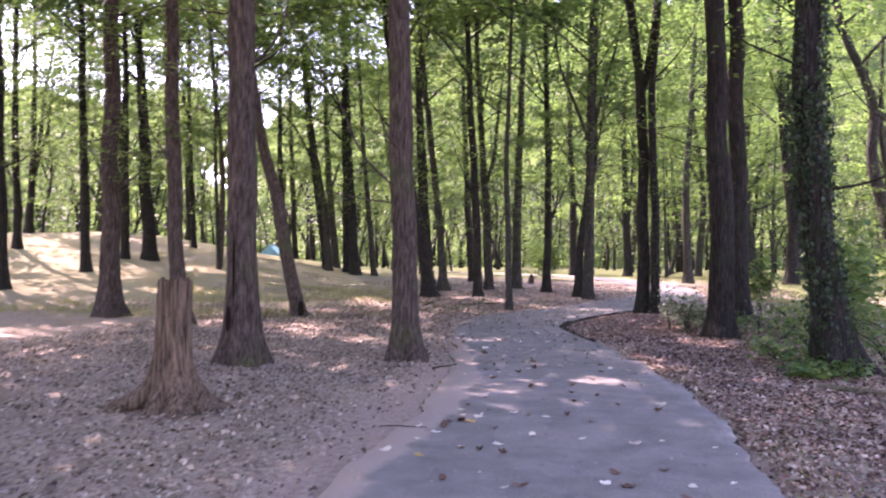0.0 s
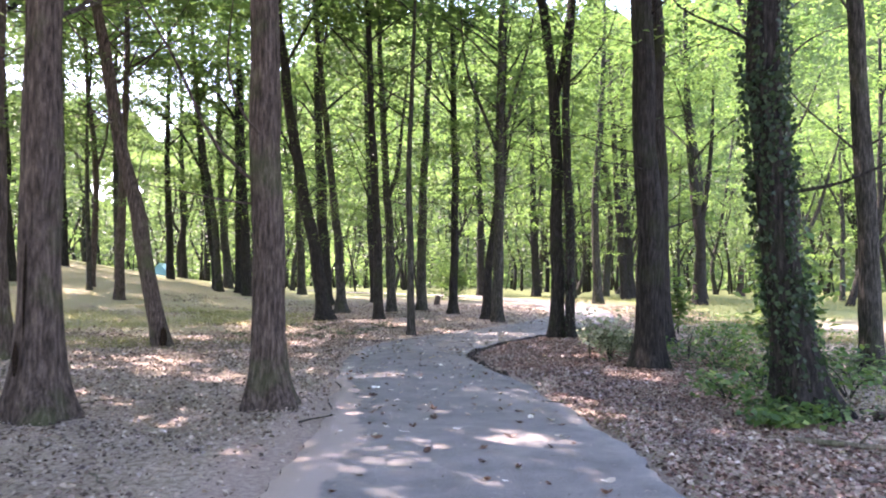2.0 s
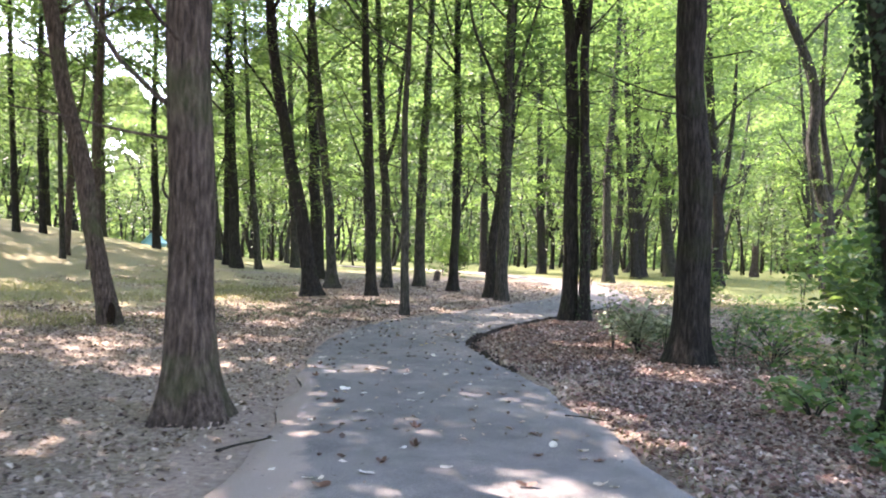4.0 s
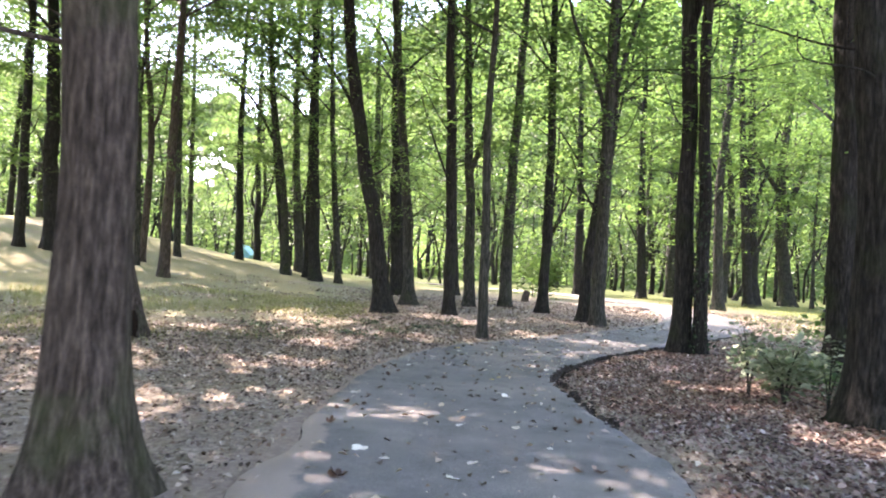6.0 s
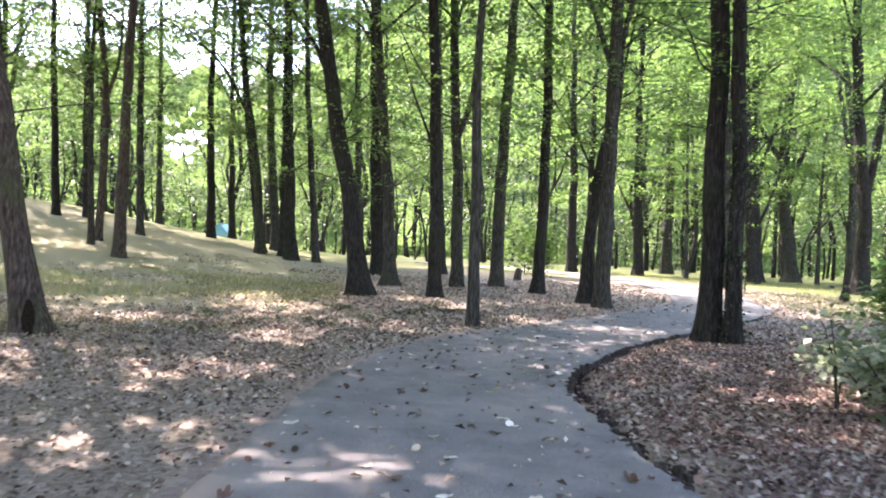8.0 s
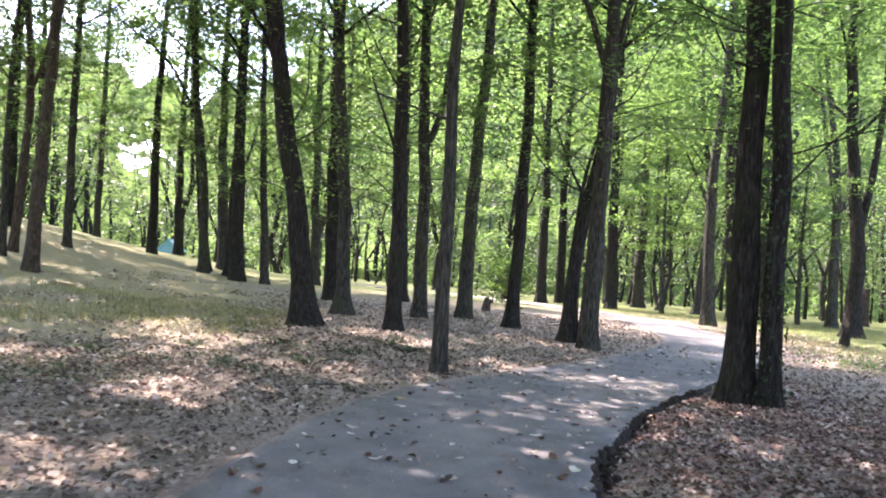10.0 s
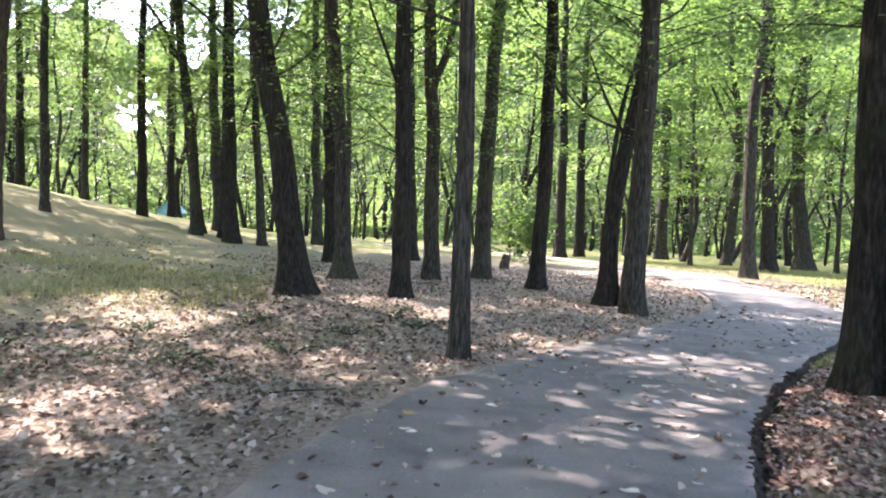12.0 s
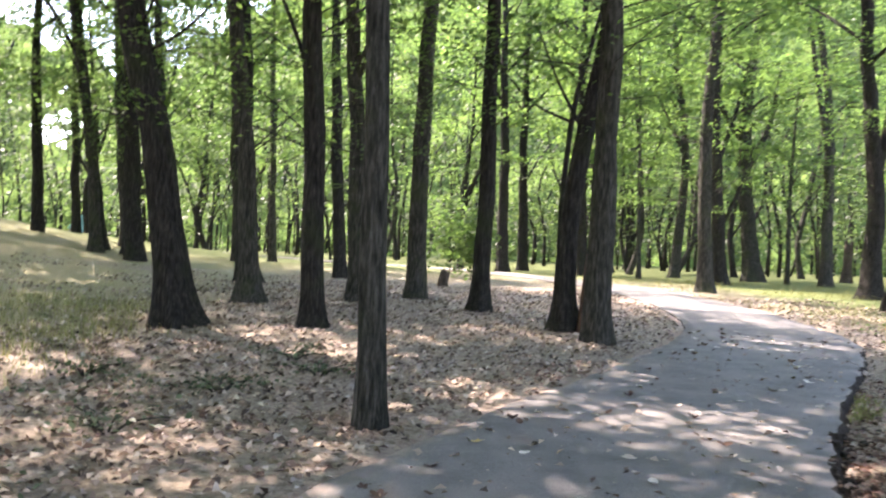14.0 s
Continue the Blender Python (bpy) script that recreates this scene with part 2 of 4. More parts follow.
def spline(pts, n):
    """A smooth run of n points through pts."""
    pts = np.array(pts, float)
    d = np.concatenate([[0], np.cumsum(np.linalg.norm(np.diff(pts, axis=0), axis=1))])
    s = np.linspace(0, d[-1], n)
    m = np.gradient(pts, d, axis=0) if len(pts) > 2 else np.repeat((pts[1:] - pts[:1]) / d[-1], 2, 0)
    i = np.clip(np.searchsorted(d, s, "right") - 1, 0, len(d) - 2)
    h = (d[i + 1] - d[i])[:, None]
    u = ((s - d[i]) / (d[i + 1] - d[i]))[:, None]
    return ((2 * u**3 - 3 * u**2 + 1) * pts[i] + (u**3 - 2 * u**2 + u) * h * m[i] + (3 * u**2 - 2 * u**3) * pts[i + 1] + (u**3 - u**2) * h * m[i + 1])


def tube(pts, radii, sides=8, rough=0.0, seed=0.0, cap=True):
    """Rings along pts with the given radii. Returns verts and faces."""
    pts = np.array(pts, float)
    t = np.gradient(pts, axis=0)
    t /= np.linalg.norm(t, axis=1, keepdims=True)
    ref = np.array([0, 1.0, 0]) if abs(t[:, 2]).mean() > 0.6 else np.array([0, 0, 1.0])
    u = np.cross(t, ref)
    u /= np.linalg.norm(u, axis=1, keepdims=True)
    v = np.cross(t, u)
    a = np.linspace(0, 2 * np.pi, sides, endpoint=False)
    rr = np.broadcast_to(np.array(radii, float).reshape(len(pts), -1), (len(pts), sides)).copy()
    if rough:
        for i in range(len(pts)):
            for k in range(sides):
                q = (2.2 * math.cos(a[k]) + seed, 2.2 * math.sin(a[k]), pts[i][2] * 0.8)
                rr[i, k] *= 1 + rough * (noise.noise(q) + 0.5 * noise.noise((q[0] * 3, q[1] * 3, q[2] * 1.5)))
    ring = pts[:, None] + rr[:, :, None] * (np.cos(a)[None, :, None] * u[:, None] + np.sin(a)[None, :, None] * v[:, None])
    verts = [tuple(p) for p in ring.reshape(-1, 3)]
    n = len(pts)
    faces = [(i * sides + k, i * sides + (k + 1) % sides, (i + 1) * sides + (k + 1) % sides, (i + 1) * sides + k) for i in range(n - 1) for k in range(sides)]
    if cap:
        faces += [tuple(range((n - 1) * sides, n * sides)), tuple(range(sides))[::-1]]
    return verts, faces


# ---- ground ----
def ground_z(x, y):
    rise = np.interp(y, [-60, -5, 12, 20, 26, 33, 46, 60, 200], [0.05, 0.03, -0.08, -0.12, -0.18, -0.02, 0.22, 0.35, 0.6])
    return rise + 3.2 * np.exp(-(((x + 31) / 13.0) ** 2) - ((y - 50) / 22) ** 2)


# centre line and width of the path
ROUTE = spline([(0.5, -30, 3.0), (0.5, -8, 3.0), (0.55, 4, 3.1), (0.82, 8.6, 3.15), (0.68, 11.2, 3.05), (0.4, 14, 2.95), (0.02, 16.5, 2.75), (-0.18, 18.4, 2.6), (-0.08, 20.1, 2.6),
                (0.33, 22.1, 2.9), (0.88, 23.8, 2.95), (1.78, 25.75, 2.85), (2.78, 27.5, 2.7), (4.4, 30.15, 2.75), (6.1, 33.4, 2.9), (6.95, 37.5, 2.7), (7.2, 42.5, 2.6), (6.7, 48, 2.5),
                (4.2, 56, 2.5), (-1, 64, 2.5), (-14, 72, 2.5), (-40, 78, 2.5)], 900)


def path_gap(x, y):
    """Distance from the path's edge, below nought on the path."""
    x, y = np.atleast_1d(x), np.atleast_1d(y)
    d = np.hypot(x[:, None] - ROUTE[None, :, 0], y[:, None] - ROUTE[None, :, 1])
    i = d.argmin(1)
    return d[np.arange(len(x)), i] - ROUTE[i, 2] / 2


def recess(x, y, gap_):
    """How far the ground lies below the path beside its edge: deep along the eroded inner bend, shallow elsewhere."""
    x, y = np.atleast_1d(x), np.atleast_1d(y)
    mid_x = np.interp(y, ROUTE[:820, 1], ROUTE[:820, 0])
    ragged = np.array([noise.noise((a * 1.1, q * 1.1, 21)) + 0.6 * noise.noise((a * 3.1, q * 3.1, 2)) for a, q in zip(x, y)])
    deep = np.clip(0.8 + 0.95 * ragged, 0.1, 1.5) * np.clip((y - 15.5) / 3, 0, 1) * np.clip((30 - y) / 3, 0, 1) * (x > mid_x)
    side = np.where(x > mid_x, 0.06 + 0.03 * np.clip((y - 12) / 4, 0, 1), 0.006)
    return side * np.clip(1 - gap_ / 0.14, 0, 1) + deep * (0.03 * np.clip(1 - gap_ / 0.3, 0, 1) + 0.055 * np.exp(-((gap_ - 0.12) / 0.22) ** 2))


def steps(lo, hi, fine_lo, fine_hi, fine, coarse):
    return np.unique(np.concatenate([np.arange(lo, fine_lo, coarse), np.arange(fine_lo, fine_hi, fine), np.arange(fine_hi, hi + coarse, coarse)]))


gx, gy = steps(-420, 420, -14, 14, 0.22, 7.0), steps(-120, 900, -6, 48, 0.25, 7.0)
X, Y = np.meshgrid(gx, gy)
gap = np.concatenate([path_gap(xr, yr) for xr, yr in zip(X, Y)]).reshape(X.shape)
Z = ground_z(X, Y)
near = (np.abs(X) < 14.5) & (Y > -7) & (Y < 49)
lump = np.array([[noise.noise((x * 0.7, y * 0.7, 0)) * 0.05 + noise.noise((x * 2.6, y * 2.6, 5)) * 0.025 if ok else 0 for x, y, ok in zip(xr, yr, kr)] for xr, yr, kr in zip(X, Y, near)])
Z = Z + lump * np.clip(gap / 0.6, 0, 1) - np.stack([recess(xr, yr, gr) for xr, yr, gr in zip(X, Y, gap)])
nx = len(gx)
gfaces = [(j * nx + i, j * nx + i + 1, (j + 1) * nx + i + 1, (j + 1) * nx + i) for j in range(len(gy) - 1) for i in range(nx - 1)]
ground = new("ground", mesh_of("ground", np.stack([X, Y, Z], 2).reshape(-1, 3).tolist(), gfaces, ground_mat))
mid_line = np.interp(Y, ROUTE[:820, 1], ROUTE[:820, 0])
reach = np.where(X < mid_line, 0.12 + 0.5 * np.exp(-((Y - 8) / 5.0) ** 2), 0.1)
verge = ground.data.attributes.new("verge", "FLOAT", "POINT")
verge.data.foreach_set("value", np.exp(-((np.clip(gap, 0, None) / reach) ** 2)).reshape(-1).astype(np.float32))
tagged(ground, "leaf-littered forest floor with thin grass and bare soil", "ground", kind="structure")

# path slab with an uneven, crumbling edge
across, pv, pf, marks = 14, [], [], []
tang = np.gradient(ROUTE[:, :2], axis=0)
tang /= np.linalg.norm(tang, axis=1, keepdims=True)
for i, (x, y, w) in enumerate(ROUTE):
    nxy = np.array([tang[i, 1], -tang[i, 0]])
    for k in range(-1, across + 2):
        f = min(max(k, 0), across) / across * 2 - 1
        e = 1 + (0.07 * noise.noise((i * 0.14, f * 3, 2)) + 0.03 * noise.noise((i * 0.42, f * 3, 9)) + (0.05 if f > 0 else 0.012) * noise.noise((i * 1.3, f * 3, 4))) * abs(f) ** 3
        skirt = 0.09 + 0.16 * noise.noise((i * 0.5, f, 6)) + 0.08 * noise.noise((i * 1.9, f, 7)) if k in (-1, across + 1) else 0.0
        px, py = np.array([x, y]) + nxy * f * (e * w / 2 + skirt)
        z = ground_z(px, py) + 0.018 + 0.012 * (1 - f * f) + 0.006 * noise.noise((px, py, 1)) - (0.17 if k in (-1, across + 1) else 0.0)
        pv.append((px, py, z))
cols = across + 3
for i in range(len(ROUTE) - 1):
    for k in range(cols - 1):
        pf.append((i * cols + k, i * cols + k + 1, (i + 1) * cols + k + 1, (i + 1) * cols + k))
        marks.append(1 if k in (0, cols - 2) else 0)
pavement = new("pavement", mesh_of("pavement", pv, pf, asphalt, True, edge_mat, marks))
rim = pavement.data.attributes.new("rim", "FLOAT", "POINT")
rim.data.foreach_set("value", [np.exp(-((1 - abs(min(max(k, 0), across) / across * 2 - 1)) / (0.14 + 0.22 * np.exp(-((y - 9.5) / 3.5) ** 2) if k < across / 2 else 0.1)) ** 2) * (1.0 if 3 < y < 15 and k < across / 2 else 0.45) for x, y, w in ROUTE for k in range(-1, across + 2)])
tagged(pavement, "winding grey asphalt footpath with crumbling dark edges", "path", kind="structure")

# gaps in the canopy where the sun comes down: x, y, radius
GLADES = [(0.9, 26.5, 0.6), (2.6, 26.2, 0.6), (1.9, 24.0, 0.5), (0.84, 11.6, 0.25), (1.5, 9.9, 0.4), (-0.3, 12.3, 0.35), (0.0, 15.4, 0.4), (-0.4, 8.9, 0.4), (5.8, 32, 0.9), (7.4, 36, 1.1), (6.4, 40.6, 1.2),
          (-4.0, 12.6, 0.5), (-3.2, 14.9, 0.6), (-5.3, 27.6, 1.1), (-6.4, 24.2, 0.8), (-11.4, 30.0, 0.9), (-12.4, 36, 0.8), (-16.8, 38.3, 0.9), (4.4, 19.3, 0.8), (0, 15.3, 0.4), (8.2, 33, 0.9), (2.4, 29, 0.5),
          (-8.4, 27.0, 0.7), (-4.6, 26.3, 0.6), (-3.4, 22.0, 0.8), (-6.6, 29.6, 1.0), (-13.6, 33.5, 0.7), (-5.0, 17.6, 0.7), (-2.6, 18.6, 0.6), (3.9, 15.0, 0.5)]


def shaded(c):
    """Which of the clumps at c leave the glades open."""
    keep = np.ones(len(c), bool)
    for gx_, gy_, gr in GLADES:
        h = c[:, 2] - ground_z(gx_, gy_)
        dx = c[:, 0] - SUN_TO.x / SUN_TO.z * h - gx_
        dy = c[:, 1] - SUN_TO.y / SUN_TO.z * h - gy_
        keep &= np.hypot(dx, dy) > 0.8 * gr + 0.4
    return keep


# ---- trees ----
def trunk_mesh(pts, dia, height, flare, sides, seed, material):
    n = max(24, int(height * (5 if sides > 16 else 2.5)))
    run = spline(pts, n * 3)
    for q in run:
        k = min(max(q[2], 0) / 2, 1) * 0.15 * dia
        q[0] += k * noise.noise((q[2] * 0.55, seed, 0))
        q[1] += k * noise.noise((q[2] * 0.55, seed, 9))
    h = run[:, 2]
    pick = np.unique(np.concatenate([np.linspace(0, len(run) - 1, n).astype(int), np.arange(0, min(len(run), int(len(run) * 1.3 / height)))]))
    run, h = run[pick], h[pick]
    taper = np.clip(1 - 0.72 * np.clip(h, 0, None) / height, 0.12, 1)
    a = np.linspace(0, 2 * np.pi, sides, endpoint=False)
    r1, r2 = seed * 1.7, seed * 3.1
    lobes = 1 + 0.3 * np.sin(4 * a + r1) + 0.22 * np.sin(7 * a + r2)
    foot = np.exp(-np.clip(h, 0, None) / (0.55 * dia + 0.12))
    rad = dia / 2 * (taper[:, None] * 1.06 + flare * foot[:, None] * np.clip(lobes, 0.3, None)[None])
    return mesh_of("trunk", *tube(run, rad, sides, 0.15, seed), material)


SERIAL = [0]


def tree(x, y, dia, way, label, height=20.0, flare=0.75, material=None, low=5.0, wide=5.2, count=None, forks=(), sides=20, dense=1.0, ivy=0.0, ivy_n=0, extra=True, size=(0.16, 0.28), cat="tree", group="forest trees"):
    """A forest tree. way: (sideways, up) points on the trunk's line; forks: (start height, ((dx, dy, dz), ...), diameter)."""
    SERIAL[0] += 1
    seed = SERIAL[0] * 7.13
    r = np.random.default_rng(SERIAL[0])
    material = material or bark_grey
    if count is None:
        size = (0.28, 0.42) if y < 23 else (0.26, 0.38) if y < 33 and x > -6 else (0.2, 0.32) if x < -12 else (0.15, 0.25) if y < 50 else (0.19, 0.33)
        cover = dense * (2.3 if y < 23 else 1.1 if y < 33 and x > -6 else 0.78 if y < 50 else 0.85)
        count = int(cover * math.pi * wide**2 / (0.3 * ((size[0] + size[1]) / 2) ** 2))
    z0 = float(ground_z(x, y))
    root = tagged(new("tree"), label, cat, group)
    root.location = (x, y, z0)
    pts = [(0.0, 0.0, -0.3), *[(dx, 0.0, dz) for dx, dz in way]]
    (ax, _, az), (bx, _, bz) = pts[-2], pts[-1]
    if bz < height:
        k = (bx - ax) / max(bz - az, 0.5)
        pts.append((bx + k * 0.6 * (height - bz) + r.normal(0, 0.2), r.normal(0, 0.4), height))
    part("trunk", trunk_mesh(pts, dia, height, flare, sides, seed, material), root)
    run = spline(pts, 120)

    def on(h):
        return run[np.abs(run[:, 2] - h).argmin()]

    tips = []
    for start, bend, d in forks:
        p0 = on(start)
        line = spline([p0, *[p0 + np.array(q) for q in bend]], 14)
        part("limb", mesh_of("limb", *tube(line, np.linspace(d / 2, d * 0.18, 14), 9, 0.1, seed), material), root)
        tips += [line[9], line[-1]]
    if extra:
        for _ in range(6):
            h = r.uniform(max(low + 1.0, height * 0.42), height * 0.92)
            p0, a, ln = on(h), r.uniform(0, 2 * math.pi), r.uniform(0.55, 1.0) * wide
            d = np.array([math.cos(a), math.sin(a), 0])
            line = spline([p0, p0 + d * ln * 0.45 + (0, 0, ln * 0.35), p0 + d * ln + (r.normal(0, 0.3), r.normal(0, 0.3), ln * r.uniform(0.3, 0.7))], 9)
            dd = dia * 0.34 * (1 - 0.5 * h / height)
            part("limb", mesh_of("limb", *tube(line, np.linspace(dd / 2, 0.012, 9), 7, 0.08, seed), material), root)
            tips += [line[5], line[-1]]
    if sides >= 20 and y < 56:
        rb = np.random.default_rng(SERIAL[0] + 500)
        for _ in range(int(rb.integers(2, 5))):
            h = rb.uniform(2.6, 8.0)
            p0, a, ln = on(h), rb.uniform(0, 2 * math.pi), rb.uniform(0.9, 2.6)
            if path_gap(x + ln * math.cos(a), y + ln * math.sin(a))[0] < 0.6 and h < 4:
                continue
            d = np.array([math.cos(a), math.sin(a), 0])
            up = rb.uniform(0.1, 1.3)
            line = spline([p0, p0 + d * ln * 0.3 + (rb.normal(0, 0.06), rb.normal(0, 0.06), ln * 0.2 * up), p0 + d * ln * 0.62 + (rb.normal(0, 0.16), rb.normal(0, 0.16), ln * 0.62 * up),
                           p0 + d * ln + (rb.normal(0, 0.2), rb.normal(0, 0.2), ln * up * rb.uniform(0.8, 1.3))], 10)
            part("branch", mesh_of("branch", *tube(line, np.linspace(rb.uniform(0.016, 0.034), 0.006, 10), 6, 0.1, seed), material), root)
    if count:
        per = 46 if y < 23 else 84
        m = count // per
        hz = np.where(r.uniform(0, 1, m) < (0.92 if y < 23 else 0.95 if dense > 1.5 else 0.82 if dense > 1 else 0.72), r.uniform(0.6 * height, height + 1.5, m), r.uniform(low, 0.6 * height, m))
        rad = wide * np.sqrt(r.uniform(0.02, 1, m)) * np.where(hz > 0.6 * height, 1.0, 0.75)
        a = r.uniform(0, 2 * np.pi, m)
        mid = np.array([on(h) for h in hz])
        cl = np.stack([mid[:, 0] + rad * np.cos(a), mid[:, 1] + rad * np.sin(a), hz], 1)
        if tips:
            tip = np.array(tips)
            cl[: len(tip)] = tip[:m]
        cl = cl[shaded(cl + np.array([x, y, z0]))]
        bits = []
        for some, sz, k in ((cl[cl[:, 2] >= 0.6 * height], size, per), (cl[cl[:, 2] < 0.6 * height], (min(size[0], 0.12), min(size[1], 0.2)) if y < 50 else size, 60 if y < 23 else per)):
            c = np.repeat(some, k, 0)
            s = np.repeat(r.uniform(0.5, 1.1, len(some)), k)[:, None]
            flat = np.array([1, 1, 0.32]) if y < 23 else np.array([1.45, 1.45, 0.3])
            bits.append(leaves(c + r.normal(0, 0.55, c.shape) * s * flat, sz, 1.0, 0.45, r=r))
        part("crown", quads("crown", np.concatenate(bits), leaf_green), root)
        twig_v, twig_f = [], []
        for q in cl[::2]:
            p0 = on(min(max(q[2] - 0.8, 1.5), height - 0.3))
            v, f = tube([p0, p0 * 0.45 + q * 0.55 + (0, 0, 0.25), q], [0.018, 0.012, 0.005], 3, cap=False)
            twig_f += [tuple(k + len(twig_v) for k in w) for w in f]
            twig_v += v
        if twig_v:
            tagged(part("twig", mesh_of("twig", twig_v, twig_f, material), root), kind="stuff")
    if sides >= 20 and (23 < y < 56 or (x < -5 and y > 16)) and count and count > 2000:
        rs = np.random.default_rng(SERIAL[0] + 900)
        bits = []
        for _ in range(15):
            h = rs.uniform(3.0, 10.0)
            a, ln, up = rs.uniform(0, 2 * math.pi), rs.uniform(0.8, 3.6), rs.uniform(-0.05, 0.35)
            d = np.array([math.cos(a), math.sin(a), 0])
            p0 = on(h)
            tip = p0 + d * ln + (0, 0, ln * up)
            if shaded(np.array([tip + (x, y, z0)]))[0]:
                line = spline([p0, p0 + d * ln * 0.5 + (0, 0, ln * up * 0.75), tip], 7)
                part("branch", mesh_of("branch", *tube(line, np.linspace(0.016, 0.004, 7), 5), material), root)
                for q, k in ((tip, 60), (line[4], 35)):
                    c = q + rs.normal(0, 1, (k, 3)) * np.array([0.5, 0.5, 0.08]) * rs.uniform(0.7, 1.2)
                    c[:, 2] -= 0.12 * np.hypot(c[:, 0] - q[0], c[:, 1] - q[1])
                    bits.append(leaves(c, (0.07, 0.13), 1.0, 0.3, r=rs))
        if bits:
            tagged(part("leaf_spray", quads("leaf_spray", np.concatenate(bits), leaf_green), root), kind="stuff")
    if ivy:
        n = ivy_n
        h = ivy * r.beta(1.0, 1.2, n)
        a = r.uniform(0, 2 * np.pi, n)
        cen = run[np.abs(run[None, :, 2] - h[:, None]).argmin(1)]
        cover = np.array([noise.noise((2 * math.cos(t), 2 * math.sin(t), q * 0.7)) for t, q in zip(a, h)]) > -0.12
        rr = dia / 2 * (1.05 + 0.75 * np.exp(-h / 0.35)) + np.abs(r.normal(0, 0.05, n))
        p = np.stack([cen[:, 0] + rr * np.cos(a), cen[:, 1] + rr * np.sin(a), h], 1)[cover]
        part("ivy", quads("ivy", leaves(p, (0.04, 0.1), 0.3, 1.0, width=0.85, r=r), leaf_ivy), root, "dark green ivy climbing the bark")
    return root


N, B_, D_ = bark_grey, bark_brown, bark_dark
# beside the first stretch
tree(-4.09, 10.81, 0.46, [(-0.05, 1.6), (-0.07, 3.22), (-0.11, 5.77)], "brown straight trunk with a hollow split at its foot", material=B_, flare=0.85, sides=32, low=6, wide=6.5)
tree(-11.15, 19.06, 0.5, [(-0.08, 4.45), (-0.12, 8.98)], "tall grey-brown tree with flared roots", material=B_, flare=0.9, low=3.2, wide=7.5, dense=0.8, height=19)
tree(-8.19, 17.23, 0.38, [(-0.27, 4.17), (-0.4, 8.24)], "brown tree with a wide foot behind the stump", material=B_, flare=0.9, low=3.4, wide=6.5, dense=0.9)
tree(-1.66, 11.82, 0.41, [(-0.08, 2.09), (-0.16, 4.68)], "large grey-brown tree close beside the path", material=B_, flare=0.9, sides=36, low=6.5)
bent_tree = tree(-6.2, 20.6, 0.37, [(-0.44, 1.72), (-0.73, 3.3), (-1.22, 5.0), (-1.8, 8.1)], "dark leaning tree bent at mid height", material=B_, flare=0.5, sides=24, low=9.5, height=18, wide=8.5, dense=1.3)
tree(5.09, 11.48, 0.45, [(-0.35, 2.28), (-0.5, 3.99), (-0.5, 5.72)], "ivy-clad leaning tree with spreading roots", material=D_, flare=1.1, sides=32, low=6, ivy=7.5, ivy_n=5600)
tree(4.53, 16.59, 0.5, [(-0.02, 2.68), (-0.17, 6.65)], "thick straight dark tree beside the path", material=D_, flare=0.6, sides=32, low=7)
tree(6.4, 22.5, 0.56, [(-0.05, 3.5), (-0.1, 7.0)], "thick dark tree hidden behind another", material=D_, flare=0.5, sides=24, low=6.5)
tree(8.85, 16.76, 0.38, [(-0.08, 3.38), (-0.23, 6.83)], "grey tree with a curved side branch", flare=0.5, low=5, forks=[(2.2, ((0.5, 0, 0.5), (0.7, 0, 1.6), (1.3, 0.2, 2.6)), 0.12)])
tree(17.1, 36.94, 0.6, [(-0.4, 3.2), (-1.05, 6.2), (-1.1, 9.0), (-2.2, 12.0)], "forked grey tree in the undergrowth", flare=0.6, low=6.0, sides=24, forks=[(3.0, ((0.9, 0, 1.6), (1.5, 0, 3.4), (2.2, 0.2, 5.4)), 0.24), (3.1, ((0.1, 0, 1.6), (-0.25, 0, 4.0), (-0.2, 0, 9)), 0.34), (7.6, ((0.9, 0, 1.2), (1.9, 0, 3.6)), 0.16)], wide=6.5)
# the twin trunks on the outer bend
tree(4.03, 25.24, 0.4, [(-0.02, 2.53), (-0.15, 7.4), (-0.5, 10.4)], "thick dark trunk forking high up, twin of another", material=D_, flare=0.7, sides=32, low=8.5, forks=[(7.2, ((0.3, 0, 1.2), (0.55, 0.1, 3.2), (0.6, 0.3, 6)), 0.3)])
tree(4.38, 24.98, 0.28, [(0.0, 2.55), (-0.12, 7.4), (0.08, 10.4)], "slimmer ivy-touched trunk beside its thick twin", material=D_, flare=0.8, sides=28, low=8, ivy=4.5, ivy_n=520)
# inside the bend
tree(-0.44, 26.05, 0.235, [(-0.04, 2.37), (-0.1, 4.3)], "slim straight pole-like tree at the path's edge", material=N, flare=0.35, sides=24, low=3.6, wide=2.2, count=900, height=12)
tree(-3.99, 31.66, 0.5, [(-0.2, 1.2), (-0.45, 2.67), (-1.12, 5.82), (-1.5, 8)], "thick dark leaning tree with mossy foot", material=D_, flare=0.75, sides=32, low=6.5, forks=[(5.6, ((-0.5, 0.2, 1.2), (-1.8, 0.4, 3)), 0.16)], wide=8.5, dense=2.2)
tree(-3.91, 35.81, 0.38, [(-0.27, 3.68), (-0.69, 7.08)], "grey-brown tree with split root flare", flare=1.0, sides=24, low=6)
tree(-5.5, 41.98, 0.6, [(-0.23, 3.42), (-0.4, 6.15)], "dark tree behind a grey-brown one", material=D_, flare=0.5, low=5.5)
tree(-12.07, 49.68, 0.58, [(-0.24, 6.67), (-0.39, 12.0)], "dark tree at the foot of the rise", material=D_, flare=0.5, low=5)
